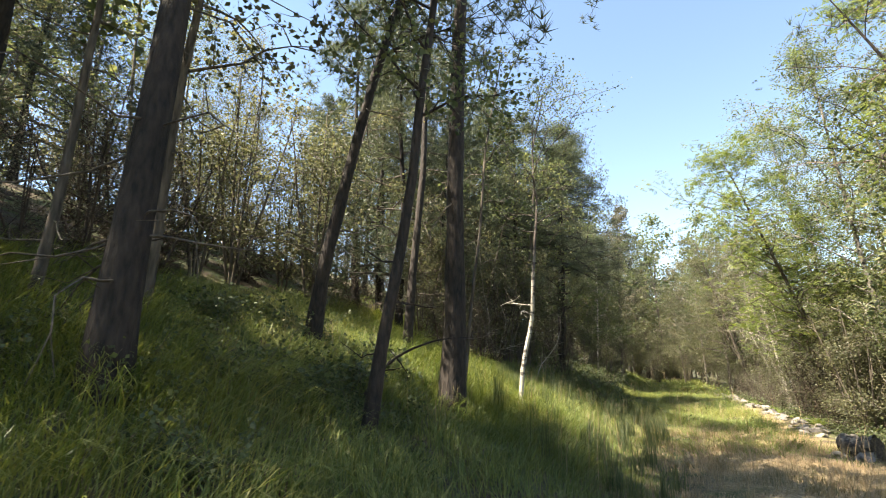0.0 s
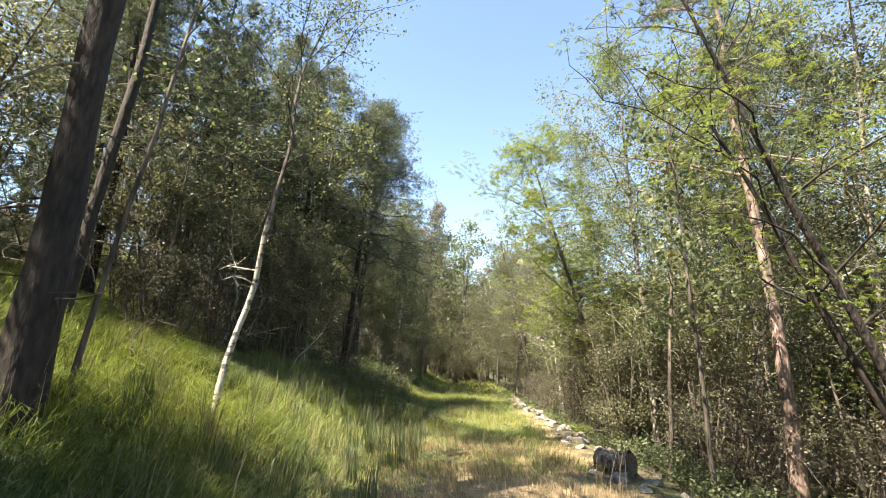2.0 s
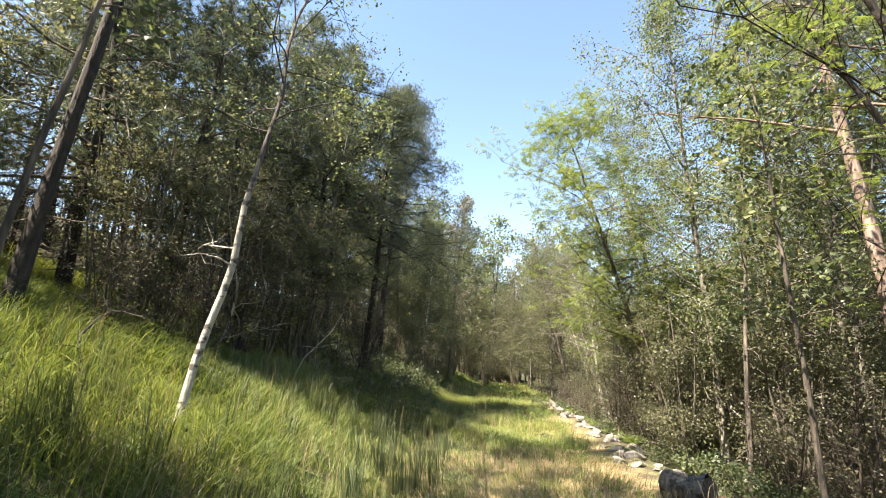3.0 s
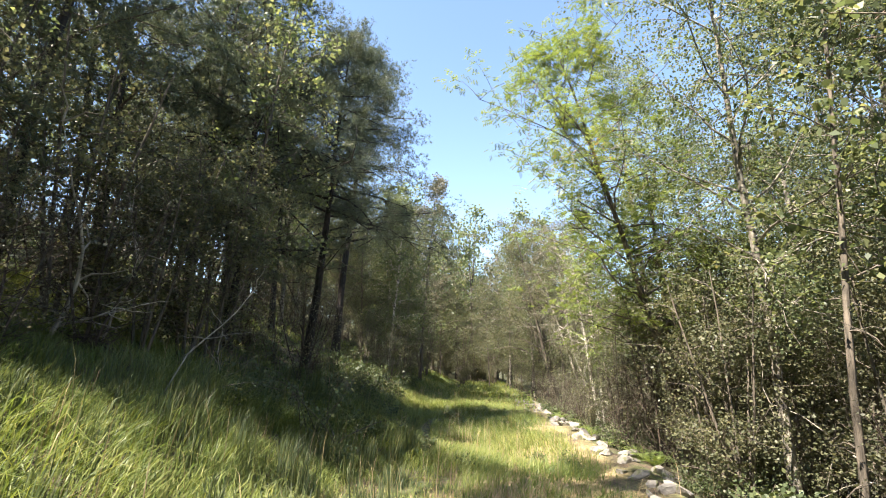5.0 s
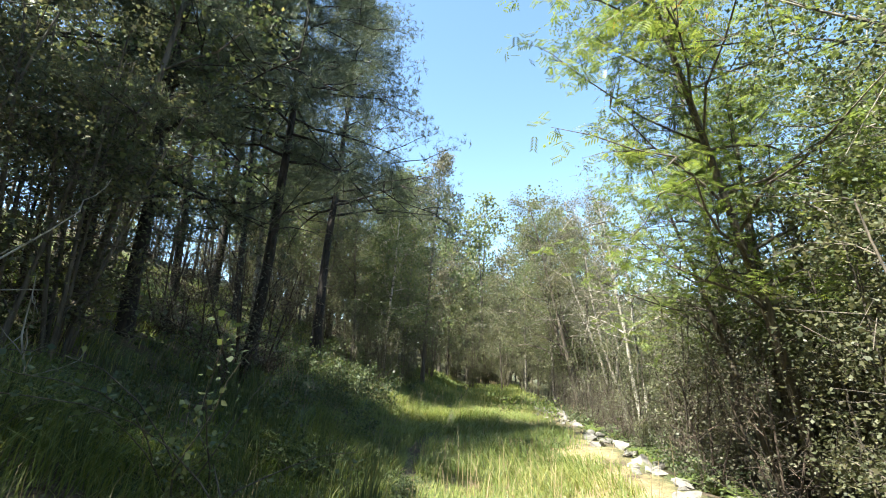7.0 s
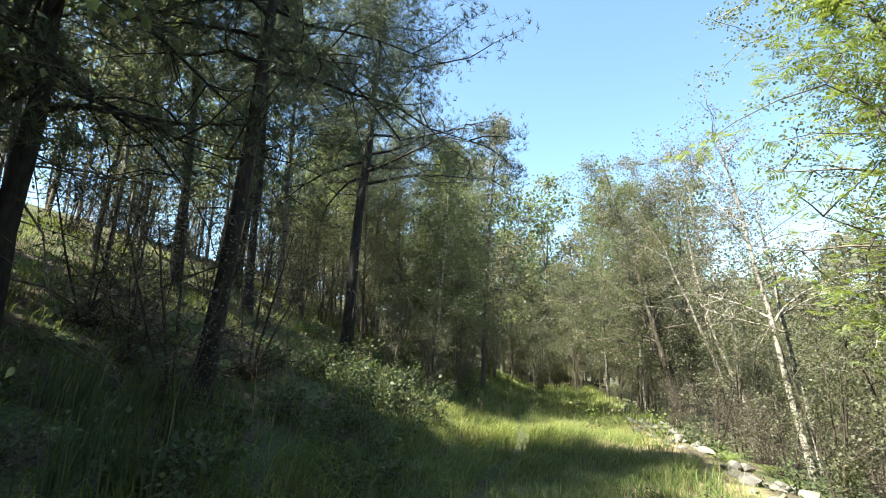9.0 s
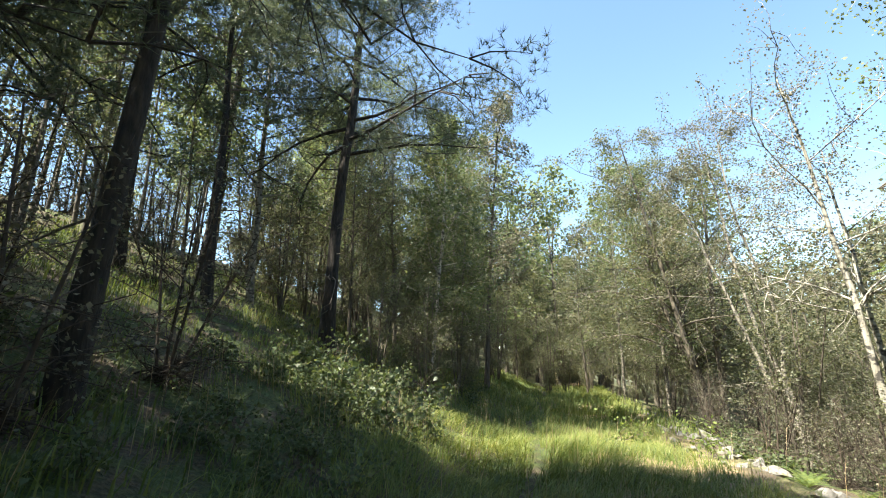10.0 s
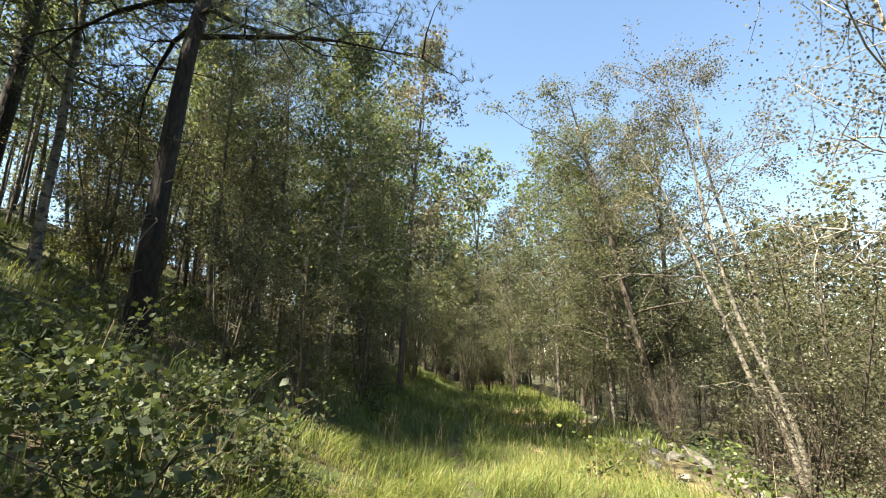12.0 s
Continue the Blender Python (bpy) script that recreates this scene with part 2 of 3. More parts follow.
def pinnate_mesh(name, rng, pts, size, mat, pairs=5):
    """Feathered leaves: leaflets in pairs along a rib."""
    n = len(pts)
    a = unit(rng, n)
    a[:, 2] = a[:, 2] * 0.4 - 0.25
    a /= np.linalg.norm(a, axis=1, keepdims=True)
    b = np.cross(a, np.array([0, 0, 1.0]) + 0.5 * unit(rng, n))
    b /= np.linalg.norm(b, axis=1, keepdims=True) + 1e-9
    ln = size * rng.uniform(0.7, 1.2, n)[:, None]
    out = []
    for k in range(pairs):
        for sgn in (-1, 1):
            root = pts + ln * a * (0.2 + 0.75 * k / pairs)
            way = 0.45 * a + sgn * b
            l2 = ln * 0.36
            out.append(np.stack([root, root + l2 * (0.5 * way + 0.16 * a), root + l2 * way - np.array([0, 0, 0.01]), root + l2 * (0.5 * way - 0.16 * a)], 1))
    v = np.concatenate(out)
    return mesh_of(name, v.reshape(-1, 3), np.arange(len(v) * 4).reshape(-1, 4), None, mat)


def needle_mesh(name, rng, pts, size, mat, each=14, thin=0.045):
    """Tufts of needles: thin blades fanning from each place."""
    n = len(pts)
    axis = unit(rng, n) * 0.6 + np.array([0, 0, 0.5])
    p = np.repeat(pts, each, 0)
    a = np.repeat(axis, each, 0) + unit(rng, n * each)
    a /= np.linalg.norm(a, axis=1, keepdims=True)
    b = np.cross(a, unit(rng, n * each))
    b /= np.linalg.norm(b, axis=1, keepdims=True) + 1e-9
    ln = (size * rng.uniform(0.7, 1.2, n * each))[:, None]
    v = np.stack([p - b * ln * thin, p + b * ln * thin, p + a * ln], 1)
    return mesh_of(name, v.reshape(-1, 3), None, np.arange(len(v) * 3).reshape(-1, 3), mat)


def bend_line(rng, start, way, length, k, sag=0.0, wob=0.06):
    """Points of a limb that wanders and sags."""
    pts, p, d = [np.array(start, float)], np.array(start, float), np.array(way, float)
    for _ in range(k - 1):
        d = d + rng.normal(size=3) * wob * 2 + np.array([0, 0, -sag])
        d /= np.linalg.norm(d)
        p = p + d * length / (k - 1)
        pts.append(p.copy())
    return np.array(pts)


def tree(name, label, seed, h, r, lean=(0, 0), crown=(0.35, 1.0), width=1.6, limbs=16, leaves=4000, size=0.08, foliage=BIRCH_LEAF,
         bark=BIRCH_BARK, style="broad", up=0.55, sag=0.06, spread=0.11, dead=0, stems=((0, 0),), split=False, wob=0.02, category="tree", curve=1.0, fine=2):
    """A tree at the origin: tapered trunk or trunks, limbs with twigs, a loose crown. lean: how far the top stands off the foot."""
    rng = np.random.default_rng(seed)
    root = new(name)
    tagged(root, label, category)
    anchors, limb_tubes = [], Tubes()
    for si, (ox, oy) in enumerate(stems):
        k = 10
        f = np.linspace(0, 1, k)
        hh = h * (1 if si == 0 else rng.uniform(0.75, 1.0))
        off = np.cumsum(rng.normal(size=(k, 2)) * wob * h / 6, 0)
        off -= off[0]
        line = np.stack([ox * 0.12 + (lean[0] + ox) * f ** curve + off[:, 0], oy * 0.12 + (lean[1] + oy) * f ** curve + off[:, 1], hh * f], 1)
        line[0, 2] = -0.15
        rad = r * (1 - f) ** 0.8 * 0.92 + 0.008
        rad[0] = r * 1.35
        t = Tubes()
        along_f = np.linspace(0, 1, 22 if fine > 1 else 11)
        t.add(np.stack([np.interp(along_f, f, line[:, c]) for c in range(3)], 1), np.interp(along_f, f, rad), 9 if fine > 1 else 6, 0.07, rng)
        part("trunk", t.mesh("trunk", bark), root)
        n_l = max(3, limbs // len(stems))
        for i in range(n_l):
            q = crown[0] + (crown[1] - crown[0]) * ((i + rng.uniform(0, 0.9)) / n_l)
            q = min(q, 0.985)
            start = [np.interp(q, f, line[:, c]) for c in range(3)]
            az = i * 2.4 + rng.uniform(-0.5, 0.5)
            rel = (q - crown[0]) / max(0.05, crown[1] - crown[0])
            if style == "pine":
                prof = (1.0 - rel) ** 0.7 * 0.95 + 0.12
            elif style == "cone":
                prof = (1.0 - rel) * 0.95 + 0.08
            else:
                prof = math.sin(math.pi * min(1, rel * 0.8 + 0.17)) ** 0.7
            ln = width * prof * rng.uniform(0.7, 1.2)
            el = up + (0.25 * rel if style != "pine" else 0.3 * rel) + rng.uniform(-0.2, 0.2)
            way = (math.cos(az) * math.cos(el), math.sin(az) * math.cos(el), math.sin(el))
            pts = bend_line(rng, start, way, ln * 1.15, 6, sag, 0.09)
            base_r = min(max(0.008, np.interp(q, f, rad) * 0.45), 0.02 + ln * 0.018)
            holder = Tubes() if split else limb_tubes
            holder.add(pts if fine > 1 else pts[[0, 2, 5]], np.linspace(base_r, 0.005, 6 if fine > 1 else 3), 5 if fine > 1 else 4)
            for j in range(1, 6):
                for _ in range(fine):
                    p0 = pts[j]
                    w2 = np.array(way) * 0.5 + rng.normal(size=3) * 0.75
                    if style in ("pine", "cone"):
                        w2[2] *= 0.35
                    w2 /= np.linalg.norm(w2)
                    tw = bend_line(rng, p0, w2, ln * rng.uniform(0.22, 0.5) + 0.1, 4, sag * 2.2, 0.12)
                    holder.add(tw if fine > 1 else tw[[0, 3]], np.linspace(base_r * 0.35 + 0.002, 0.0025, 4 if fine > 1 else 2), 3)
                    anchors += [tw[1], tw[2], tw[3], tw[3]]
            if split:
                part("limb", holder.mesh("limb", bark), root)
        for i in range(dead // len(stems)):
            q = rng.uniform(0.05, crown[0] + 0.05)
            start = [np.interp(q, f, line[:, c]) for c in range(3)]
            az, el = rng.uniform(0, 6.3), rng.uniform(-0.4, 0.35)
            pts = bend_line(rng, start, (math.cos(az) * math.cos(el), math.sin(az) * math.cos(el), math.sin(el)), rng.uniform(0.3, 1.0) * width * 0.75, 5, 0.05, 0.14)
            limb_tubes.add(pts, np.linspace(0.012, 0.003, 5), 4)
            for _ in range(3):
                j = rng.integers(1, 5)
                limb_tubes.add(bend_line(rng, pts[j], rng.normal(size=3) * (1, 1, 0.5), rng.uniform(0.15, 0.5), 3, 0.05, 0.2), np.linspace(0.006, 0.002, 3), 3)
    if limb_tubes.n:
        tagged(part("branchwork", limb_tubes.mesh("branchwork", bark if style not in ("pine", "cone") else GREY_BARK), root), kind="stuff")
    if leaves:
        anchors = np.array(anchors)
        pick = anchors[rng.integers(0, len(anchors), leaves)]
        pts = pick + np.clip(rng.normal(size=(leaves, 3)), -1.7, 1.7) * spread * np.array([1, 1, 0.75])
        if style in ("pine", "cone"):
            me = needle_mesh("crown", rng, pts, size, foliage, 14, 0.045 if size > 0.15 else 0.03)
        elif foliage is ROWAN_LEAF:
            me = pinnate_mesh("crown", rng, pts, size, foliage)
        else:
            me = leaf_mesh("crown", rng, pts, size, foliage)
        part("crown", me, root)
    return root


# ---- ground ----
def height(x, y):
    """Level track, grassy bank on the uphill side, slope falling away on the other."""
    x, y = np.asarray(x, float), np.asarray(y, float)
    s, u = 0.385 * x + 0.923 * y, -0.923 * x + 0.385 * y
    z = -0.008 * np.clip(s, 0, 30)
    w = np.clip(u - 0.4, 0, None)
    bank = np.where(w < 11.8, 0.44 * w * w / (w + 0.35), 5.04 + 0.22 * (w - 11.8) * np.exp(-np.clip(w - 11.8, 0, 400) / 90))
    z = z + bank
    d = np.clip(-3 - u, 0, None)
    z = z - 2.6 * (1 - np.exp(-d * 0.1))
    z = z + 0.05 * np.sin(1.3 * x + 0.7 * y) * np.sin(0.9 * y - 0.4 * x) + 0.03 * np.sin(3.1 * x) * np.sin(2.7 * y + 1)
    return z


def ground():
    near = np.arange(-14, 44.01, 0.3)
    far = 44 + 0.5 * np.cumsum(1.16 ** np.arange(44))
    back = -14 - 0.5 * np.cumsum(1.2 ** np.arange(36))[::-1]
    S = np.concatenate([back, near, far])
    side = np.arange(-12, 14.01, 0.3)
    U = np.concatenate([-12 - 0.4 * np.cumsum(1.17 ** np.arange(42))[::-1], side, 14 + 0.4 * np.cumsum(1.17 ** np.arange(42))])
    gs, gu = np.meshgrid(S, U, indexing="ij")
    x, y = along(gs, gu)
    v = np.stack([x, y, height(x, y)], -1).reshape(-1, 3)
    n, m = len(S), len(U)
    i = (np.arange(n - 1)[:, None] * m + np.arange(m - 1)[None]).ravel()
    q = np.stack([i, i + m, i + m + 1, i + 1], -1)[:, ::-1]
    return tagged(new("ground", mesh_of("ground", v, q, None, GROUND, True)), "leaf-littered earth bank with moss and a dry worn track", "ground", kind="structure")


ground()


def set_down(ob, s=None, u=None, xy=None, turn=0.0, scale=1.0, sink=0.0, first=False):
    """Stands a thing, or a copy of it, on the ground."""
    x, y = xy if xy else along(s, u)
    m = pose(x, y, float(height(x, y)) - sink, 0, 0, turn) @ Matrix.Diagonal((scale, scale, scale, 1))
    if first:
        ob.matrix_basis = m
        return ob
    return copy_thing(ob, m)


# ---- trees of their own ----
def stand(ob, x, y):
    return set_down(ob, xy=(x, y), first=True)


stand(tree("pine_tree", "dark rough-barked pine on the grassy bank", 11, 12.0, 0.15, (0.1, -0.4), (0.5, 1.0), 2.2, 16, 1700, 0.16, NEEDLE, PINE_BARK, "pine", 0.1, dead=8, split=True), 0.1, 6.47)
stand(tree("birch_tree", "slender white birch leaning over the grass bank", 12, 6.3, 0.033, (0.9, 0.9), (0.48, 1.0), 1.5, 14, 4600, 0.042, BIRCH_LEAF, YOUNG_BIRCH, split=True, dead=3, spread=0.12, curve=1.45, wob=0.07), 1.25, 8.35)
stand(tree("pine_tree", "slim pine with bare lower trunk", 13, 11, 0.085, (0.4, 0.1), (0.55, 1.0), 1.8, 14, 1600, 0.16, NEEDLE, PINE_BARK, "pine", 0.1, dead=10, split=True), -0.7, 9.5)
stand(tree("pine_tree", "dark leaning pine with crooked trunk", 14, 9, 0.10, (1.9, -0.4), (0.45, 1.0), 2.0, 16, 1700, 0.16, NEEDLE, PINE_BARK, "pine", 0.2, dead=8, split=True), -1.8, 6.7)
stand(tree("pine_tree", "thick dark pine trunk in shade", 15, 12, 0.13, (0.1, 0.4), (0.3, 1.0), 2.3, 22, 3000, 0.16, NEEDLE, PINE_BARK, "pine", 0.15, dead=14, split=True), -2.15, 3.2)
stand(tree("birch_tree", "leaning dark-barked birch on the bank", 16, 7.5, 0.06, (0.9, 0.1), (0.4, 1.0), 1.5, 14, 3600, 0.075, BIRCH_LEAF, PINE_BARK, split=True, dead=4), -0.68, 4.5)
stand(tree("rowan_sapling", "thin bent sapling with a few leaves", 17, 5.5, 0.02, (0.8, 0.1), (0.5, 1.0), 0.8, 8, 700, 0.07, BIRCH_LEAF, GREY_BARK), 0.25, 6.95)
stand(tree("birch_tree", "crooked birch in the dark wood edge", 33, 8, 0.06, (0.8, -0.8), (0.3, 1.0), 1.8, 16, 4500, 0.08, WILLOW_LEAF, GREY_BARK, dead=5), -3.2, 5.2)
stand(tree("pine_tree", "tall pine with pinkish flaking bark", 18, 12, 0.11, (-0.6, 0.3), (0.4, 1.0), 1.7, 20, 1700, 0.16, NEEDLE, ORANGE_BARK, "pine", 0.2, dead=16, split=True), 9.1, 7.4)
stand(tree("rowan_tree", "dark leaning rowan with orange-tinged leaves", 19, 6.8, 0.058, (-3.3, 0.6), (0.35, 1.0), 2.0, 18, 2000, 0.11, ROWAN_LEAF, PINE_BARK, split=True, stems=((0, 0), (0.9, 0.4))), 8.5, 5.2)
stand(tree("birch_tree", "tall pale birch among undergrowth", 20, 9.0, 0.065, (-0.5, 0.2), (0.2, 1.0), 2.0, 34, 32000, 0.045, BIRCH_LEAF, DULL_BIRCH, split=True), 9.4, 10.4)
stand(tree("rowan_tree", "leaning dark-stemmed rowan reaching over the track", 21, 7.4, 0.07, (-2.7, -0.2), (0.3, 1.0), 2.2, 36, 6200, 0.15, ROWAN_LEAF, GREY_BARK, split=True, curve=1.15), 10.4, 12.8)
stand(tree("rowan_tree", "multi-stemmed rowan with bright green leaves", 22, 6.6, 0.055, (-0.6, 0.2), (0.3, 1.0), 1.9, 32, 4200, 0.155, ROWAN_LEAF, GREY_BARK, split=True, stems=((0, 0), (0.7, 0.7), (-0.5, 0.8))), 11.0, 13.6)
stand(tree("birch_tree", "tall white birch behind the pine", 35, 10.5, 0.07, (0.2, -0.2), (0.25, 1.0), 1.9, 28, 24000, 0.045, BIRCH_LEAF, DULL_BIRCH, split=True), 10.6, 7.0)
stand(tree("birch_tree", "tall pale birch with thin hanging twigs", 36, 9.5, 0.06, (-0.3, 0.2), (0.3, 1.0), 1.9, 28, 24000, 0.045, WILLOW_LEAF, DULL_BIRCH, split=True), 11.2, 9.2)
stand(tree("birch_tree", "slender pale birch stem behind the stones", 23, 10, 0.08, (-0.9, 0.3), (0.35, 1.0), 1.9, 28, 26000, 0.045, BIRCH_LEAF, DULL_BIRCH, dead=5, split=True), 12.2, 15.5)
stand(tree("birch_tree", "slender pale birch forking above the stones", 24, 5.8, 0.05, (-0.9, 0.3), (0.35, 1.0), 1.7, 18, 9000, 0.038, GREY_LEAF, BIRCH_BARK, split=True, stems=((0, 0), (0.9, 0.2))), 12.7, 18.5)
stand(tree("pine_tree", "tall pine with dark straight trunk", 25, 11.8, 0.14, (0.3, 0), (0.34, 1.0), 2.5, 46, 18000, 0.11, NEEDLE, PINE_BARK, "pine", 0.12, dead=12, split=True, spread=0.2), 5.45, 23.1)
stand(tree("pine_tree", "tall bare-trunked pine up the bank", 26, 12.5, 0.15, (0.3, 0), (0.45, 1.0), 2.3, 28, 9000, 0.11, NEEDLE, PINE_BARK, "pine", 0.12, dead=12, split=True, spread=0.2), 2.2, 26.2)
stand(tree("pine_tree", "dark pine beside the track", 27, 8.4, 0.10, (0.45, 0), (0.43, 1.0), 1.9, 46, 13000, 0.10, NEEDLE, PINE_BARK, "pine", 0.12, dead=18, split=True), 4.02, 17.1)
stand(tree("birch_tree", "airy birch with a pale feathery top", 28, 10.5, 0.08, (0.3, 0), (0.3, 1.0), 1.4, 20, 7000, 0.10, GREY_LEAF, GREY_BARK, split=True), 10.3, 29.0)
stand(tree("willow_tree", "spreading greyish willow of many leaning stems", 29, 8.8, 0.10, (-2.2, 0.4), (0.2, 1.0), 2.5, 56, 46000, 0.058, WILLOW_LEAF, GREY_BARK, split=True, stems=((0, 0), (1.2, 0.6), (2.4, -0.3), (0.6, 1.2))), 15.9, 25.8)
stand(tree("birch_tree", "white forked birch catching the sun", 30, 8.0, 0.047, (-1.0, 0.4), (0.4, 1.0), 1.8, 18, 15000, 0.045, GREY_LEAF, DULL_BIRCH, dead=6, split=True, wob=0.09, curve=1.3, stems=((0, 0), (1.2, 0.3), (-0.5, 0.6))), 15.1, 22.1)
stand(tree("birch_tree", "small birch in front of the thicket", 31, 7.2, 0.05, (0.2, 0), (0.15, 1.0), 1.7, 26, 13000, 0.08, BIRCH_LEAF, BIRCH_BARK, split=True), 8.0, 26.0)
stand(tree("pine_tree", "dense dark pine in the shaded wood edge", 32, 9.3, 0.11, (0.3, 0), (0.22, 1.0), 2.3, 42, 8500, 0.125, NEEDLE, PINE_BARK, "pine", 0.1, dead=18, split=True), 1.5, 17.2)
stand(tree("pine_tree", "low-branched dark pine at the wood edge", 37, 8.6, 0.10, (0.2, 0), (0.22, 1.0), 2.2, 40, 8000, 0.125, NEEDLE, PINE_BARK, "pine", 0.05, dead=18, split=True), 2.5, 16.3)
stand(tree("birch_tree", "yellowish birch before the conifers", 34, 7.0, 0.05, (0.7, 0), (0.25, 1.0), 1.4, 16, 3600, 0.08, BIRCH_LEAF, GREY_BARK, dead=8, split=True), 2.3, 15.0)

# ---- woods: templates and their copies ----
WOODS = {
    "birch_a": tree("birch_tree", "birch of the wood with loose green crown", 51, 9, 0.07, (0.4, 0.2), (0.25, 1.0), 1.9, 28, 14000, 0.058, BIRCH_LEAF, DULL_BIRCH, spread=0.17, fine=1),
    "birch_b": tree("birch_tree", "yellowish-green birch of the wood", 52, 8, 0.06, (-0.4, 0.3), (0.15, 1.0), 1.8, 28, 14000, 0.058, WILLOW_LEAF, GREY_BARK, spread=0.17, fine=1),
    "pole": tree("birch_tree", "thin pole birch with leaves near the top", 53, 8, 0.04, (0.3, -0.3), (0.35, 1.0), 1.0, 14, 1500, 0.11, BIRCH_LEAF, GREY_BARK, dead=6, fine=1),
    "spruce": tree("conifer_tree", "dense dark conifer with dead lower twigs", 54, 9, 0.10, (0.1, 0.1), (0.15, 1.0), 2.3, 44, 2600, 0.17, NEEDLE, PINE_BARK, "cone", -0.05, dead=30, spread=0.15, fine=1),
    "pine": tree("pine_tree", "pine of the wood with bare trunk", 55, 11, 0.11, (0.2, 0.2), (0.4, 1.0), 2.2, 22, 1700, 0.19, NEEDLE, PINE_BARK, "pine", 0.12, dead=10, spread=0.15, fine=1),
    "willow": tree("willow_bush", "grey-green thicket willow of many stems", 56, 5.0, 0.035, (0.3, 0), (0.1, 1.0), 1.4, 36, 9500, 0.062, WILLOW_LEAF, GREY_BARK, stems=((0, 0), (0.7, 0.5), (-0.6, 0.5), (0.2, -0.8)), category="bush", fine=1),
    "thicket": tree("sapling_thicket", "leafy sapling thicket with thin pale stems", 57, 3.6, 0.02, (0.2, 0), (0.06, 1.0), 0.8, 30, 5600, 0.052, WILLOW_LEAF, GREY_BARK, stems=((0, 0), (0.6, 0.3), (-0.5, 0.4), (0.2, -0.6), (-0.4, -0.4)), category="bush", fine=1),
    "brush": tree("brushwood_bush", "brown twiggy brushwood with few leaves", 58, 2.6, 0.018, (0.2, 0), (0.05, 1.0), 0.9, 40, 1300, 0.055, GREY_LEAF, BRUSH_BARK, dead=40, stems=((0, 0), (0.6, 0.3), (-0.5, 0.4), (0.2, -0.6)), category="bush", fine=1),
    "far_a": tree("birch_tree", "distant green birch of the wood", 61, 9, 0.08, (0.4, 0.2), (0.15, 1.0), 2.1, 14, 2300, 0.165, BIRCH_LEAF, GREY_BARK, spread=0.24, fine=1),
    "far_b": tree("willow_tree", "distant grey-green willow of the wood", 62, 7, 0.08, (0.2, 0.2), (0.06, 1.0), 2.2, 16, 2300, 0.165, WILLOW_LEAF, GREY_BARK, spread=0.24, stems=((0, 0), (0.8, 0.5)), fine=1),
    "far_c": tree("birch_tree", "distant yellowing birch of the wood", 63, 8, 0.08, (-0.4, 0.2), (0.12, 1.0), 1.9, 14, 2300, 0.165, GREY_LEAF, GREY_BARK, spread=0.24, fine=1),
}
used = set()
rng = np.random.default_rng(5)
standing = [(o.location.x, o.location.y) for o in scene.collection.objects if o.parent is None and ("tree" in o.name) and o.location.length > 0.5]


def plant(kind, s, u, lo=0.8, hi=1.2, gap=0.9):
    x, y = along(s, u)
    down = s + 0.75 * (u - 2.5)          # where the shade falls on the bank
    if kind not in ("brush", "thicket") and 2 < u < 8.5 and (5.5 < down < 11.2 or 20.0 < down < 21.6):
        return
    if any((x - a) ** 2 + (y - b) ** 2 < gap * gap for a, b in standing):
        return
    standing.append((x, y))
    ob = WOODS[kind]
    set_down(ob, s, u, turn=float(rng.uniform(0, 360)), scale=float(rng.uniform(lo, hi)), first=kind not in used)
    used.add(kind)


def scatter(n, s0, s1, u0, u1, kinds, lo=0.8, hi=1.2, gap=1.0):
    for _ in range(n):
        plant(kinds[rng.integers(len(kinds))], float(rng.uniform(s0, s1)), float(rng.uniform(u0, u1)), lo, hi, gap)


FAR = ("far_a", "far_b", "far_c")
# added uphill, at the edge of view, to shade the first pine
for s0, u0 in ((2.2, 5.9), (1.2, 4.6), (0.2, 6.4)):
    plant("birch_b" if s0 > 3 else "pine", s0, u0, 0.85, 1.0, 0.5)
for s0, u0, k0 in ((43, -1.0, 1.22), (45, -4.2, 1.2), (46, 2.2, 1.15), (41.5, 3.4, 1.1), (41, -5.4, 1.1), (44.5, 5.0, 1.15), (47.5, -0.6, 1.25), (48, -7, 1.25), (43.5, -8.5, 1.2)):
    plant("far_a" if s0 != 41 else "far_b", s0, u0, k0, k0 + 0.05, 0.5)
for s0, u0 in ((10.2, 5.4), (11.4, 6.6), (12.2, 5.2)):
    plant("spruce" if s0 < 11.5 else "pine", s0, u0, 0.8, 0.95, 0.5)
for s0, u0 in ((52, 0.5), (54, -2.2), (51, -3.2), (55.5, 2.4)):
    plant("far_b", s0, u0, 1.0, 1.1, 0.4)
for s0, u0 in ((17.2, 6.4), (18.4, 7.4), (16.4, 7.8), (18.9, 6.0), (21.8, 7.2), (22.3, 5.7), (20.4, 7.9)):
    plant("pine" if s0 > 21 else "birch_b", s0, u0, 0.85, 1.0, 0.4)
for s0, u0, k0 in ((14.6, -7.6, 1.15), (12.0, -8.6, 1.2), (17.8, -8.2, 1.1), (15.4, -9.4, 1.2), (10.2, -8.2, 1.15)):
    plant("birch_a" if s0 > 12.5 else "birch_b", s0, u0, k0, k0 + 0.05, 0.4)
scatter(16, 26.5, 36, 2.6, 6.5, ("birch_b", "birch_a", "willow"), 0.8, 1.0, 1.1)
scatter(14, 10, 24, -12.5, -8, ("birch_a", "birch_b"), 0.85, 1.1, 1.0)
scatter(30, 12.2, 21, -9.5, -3.6, ("thicket", "thicket", "brush"), 0.65, 1.1, 0.6)
scatter(20, 6, 12, -10, -7, ("thicket", "thicket", "brush"), 0.7, 1.2, 0.6)
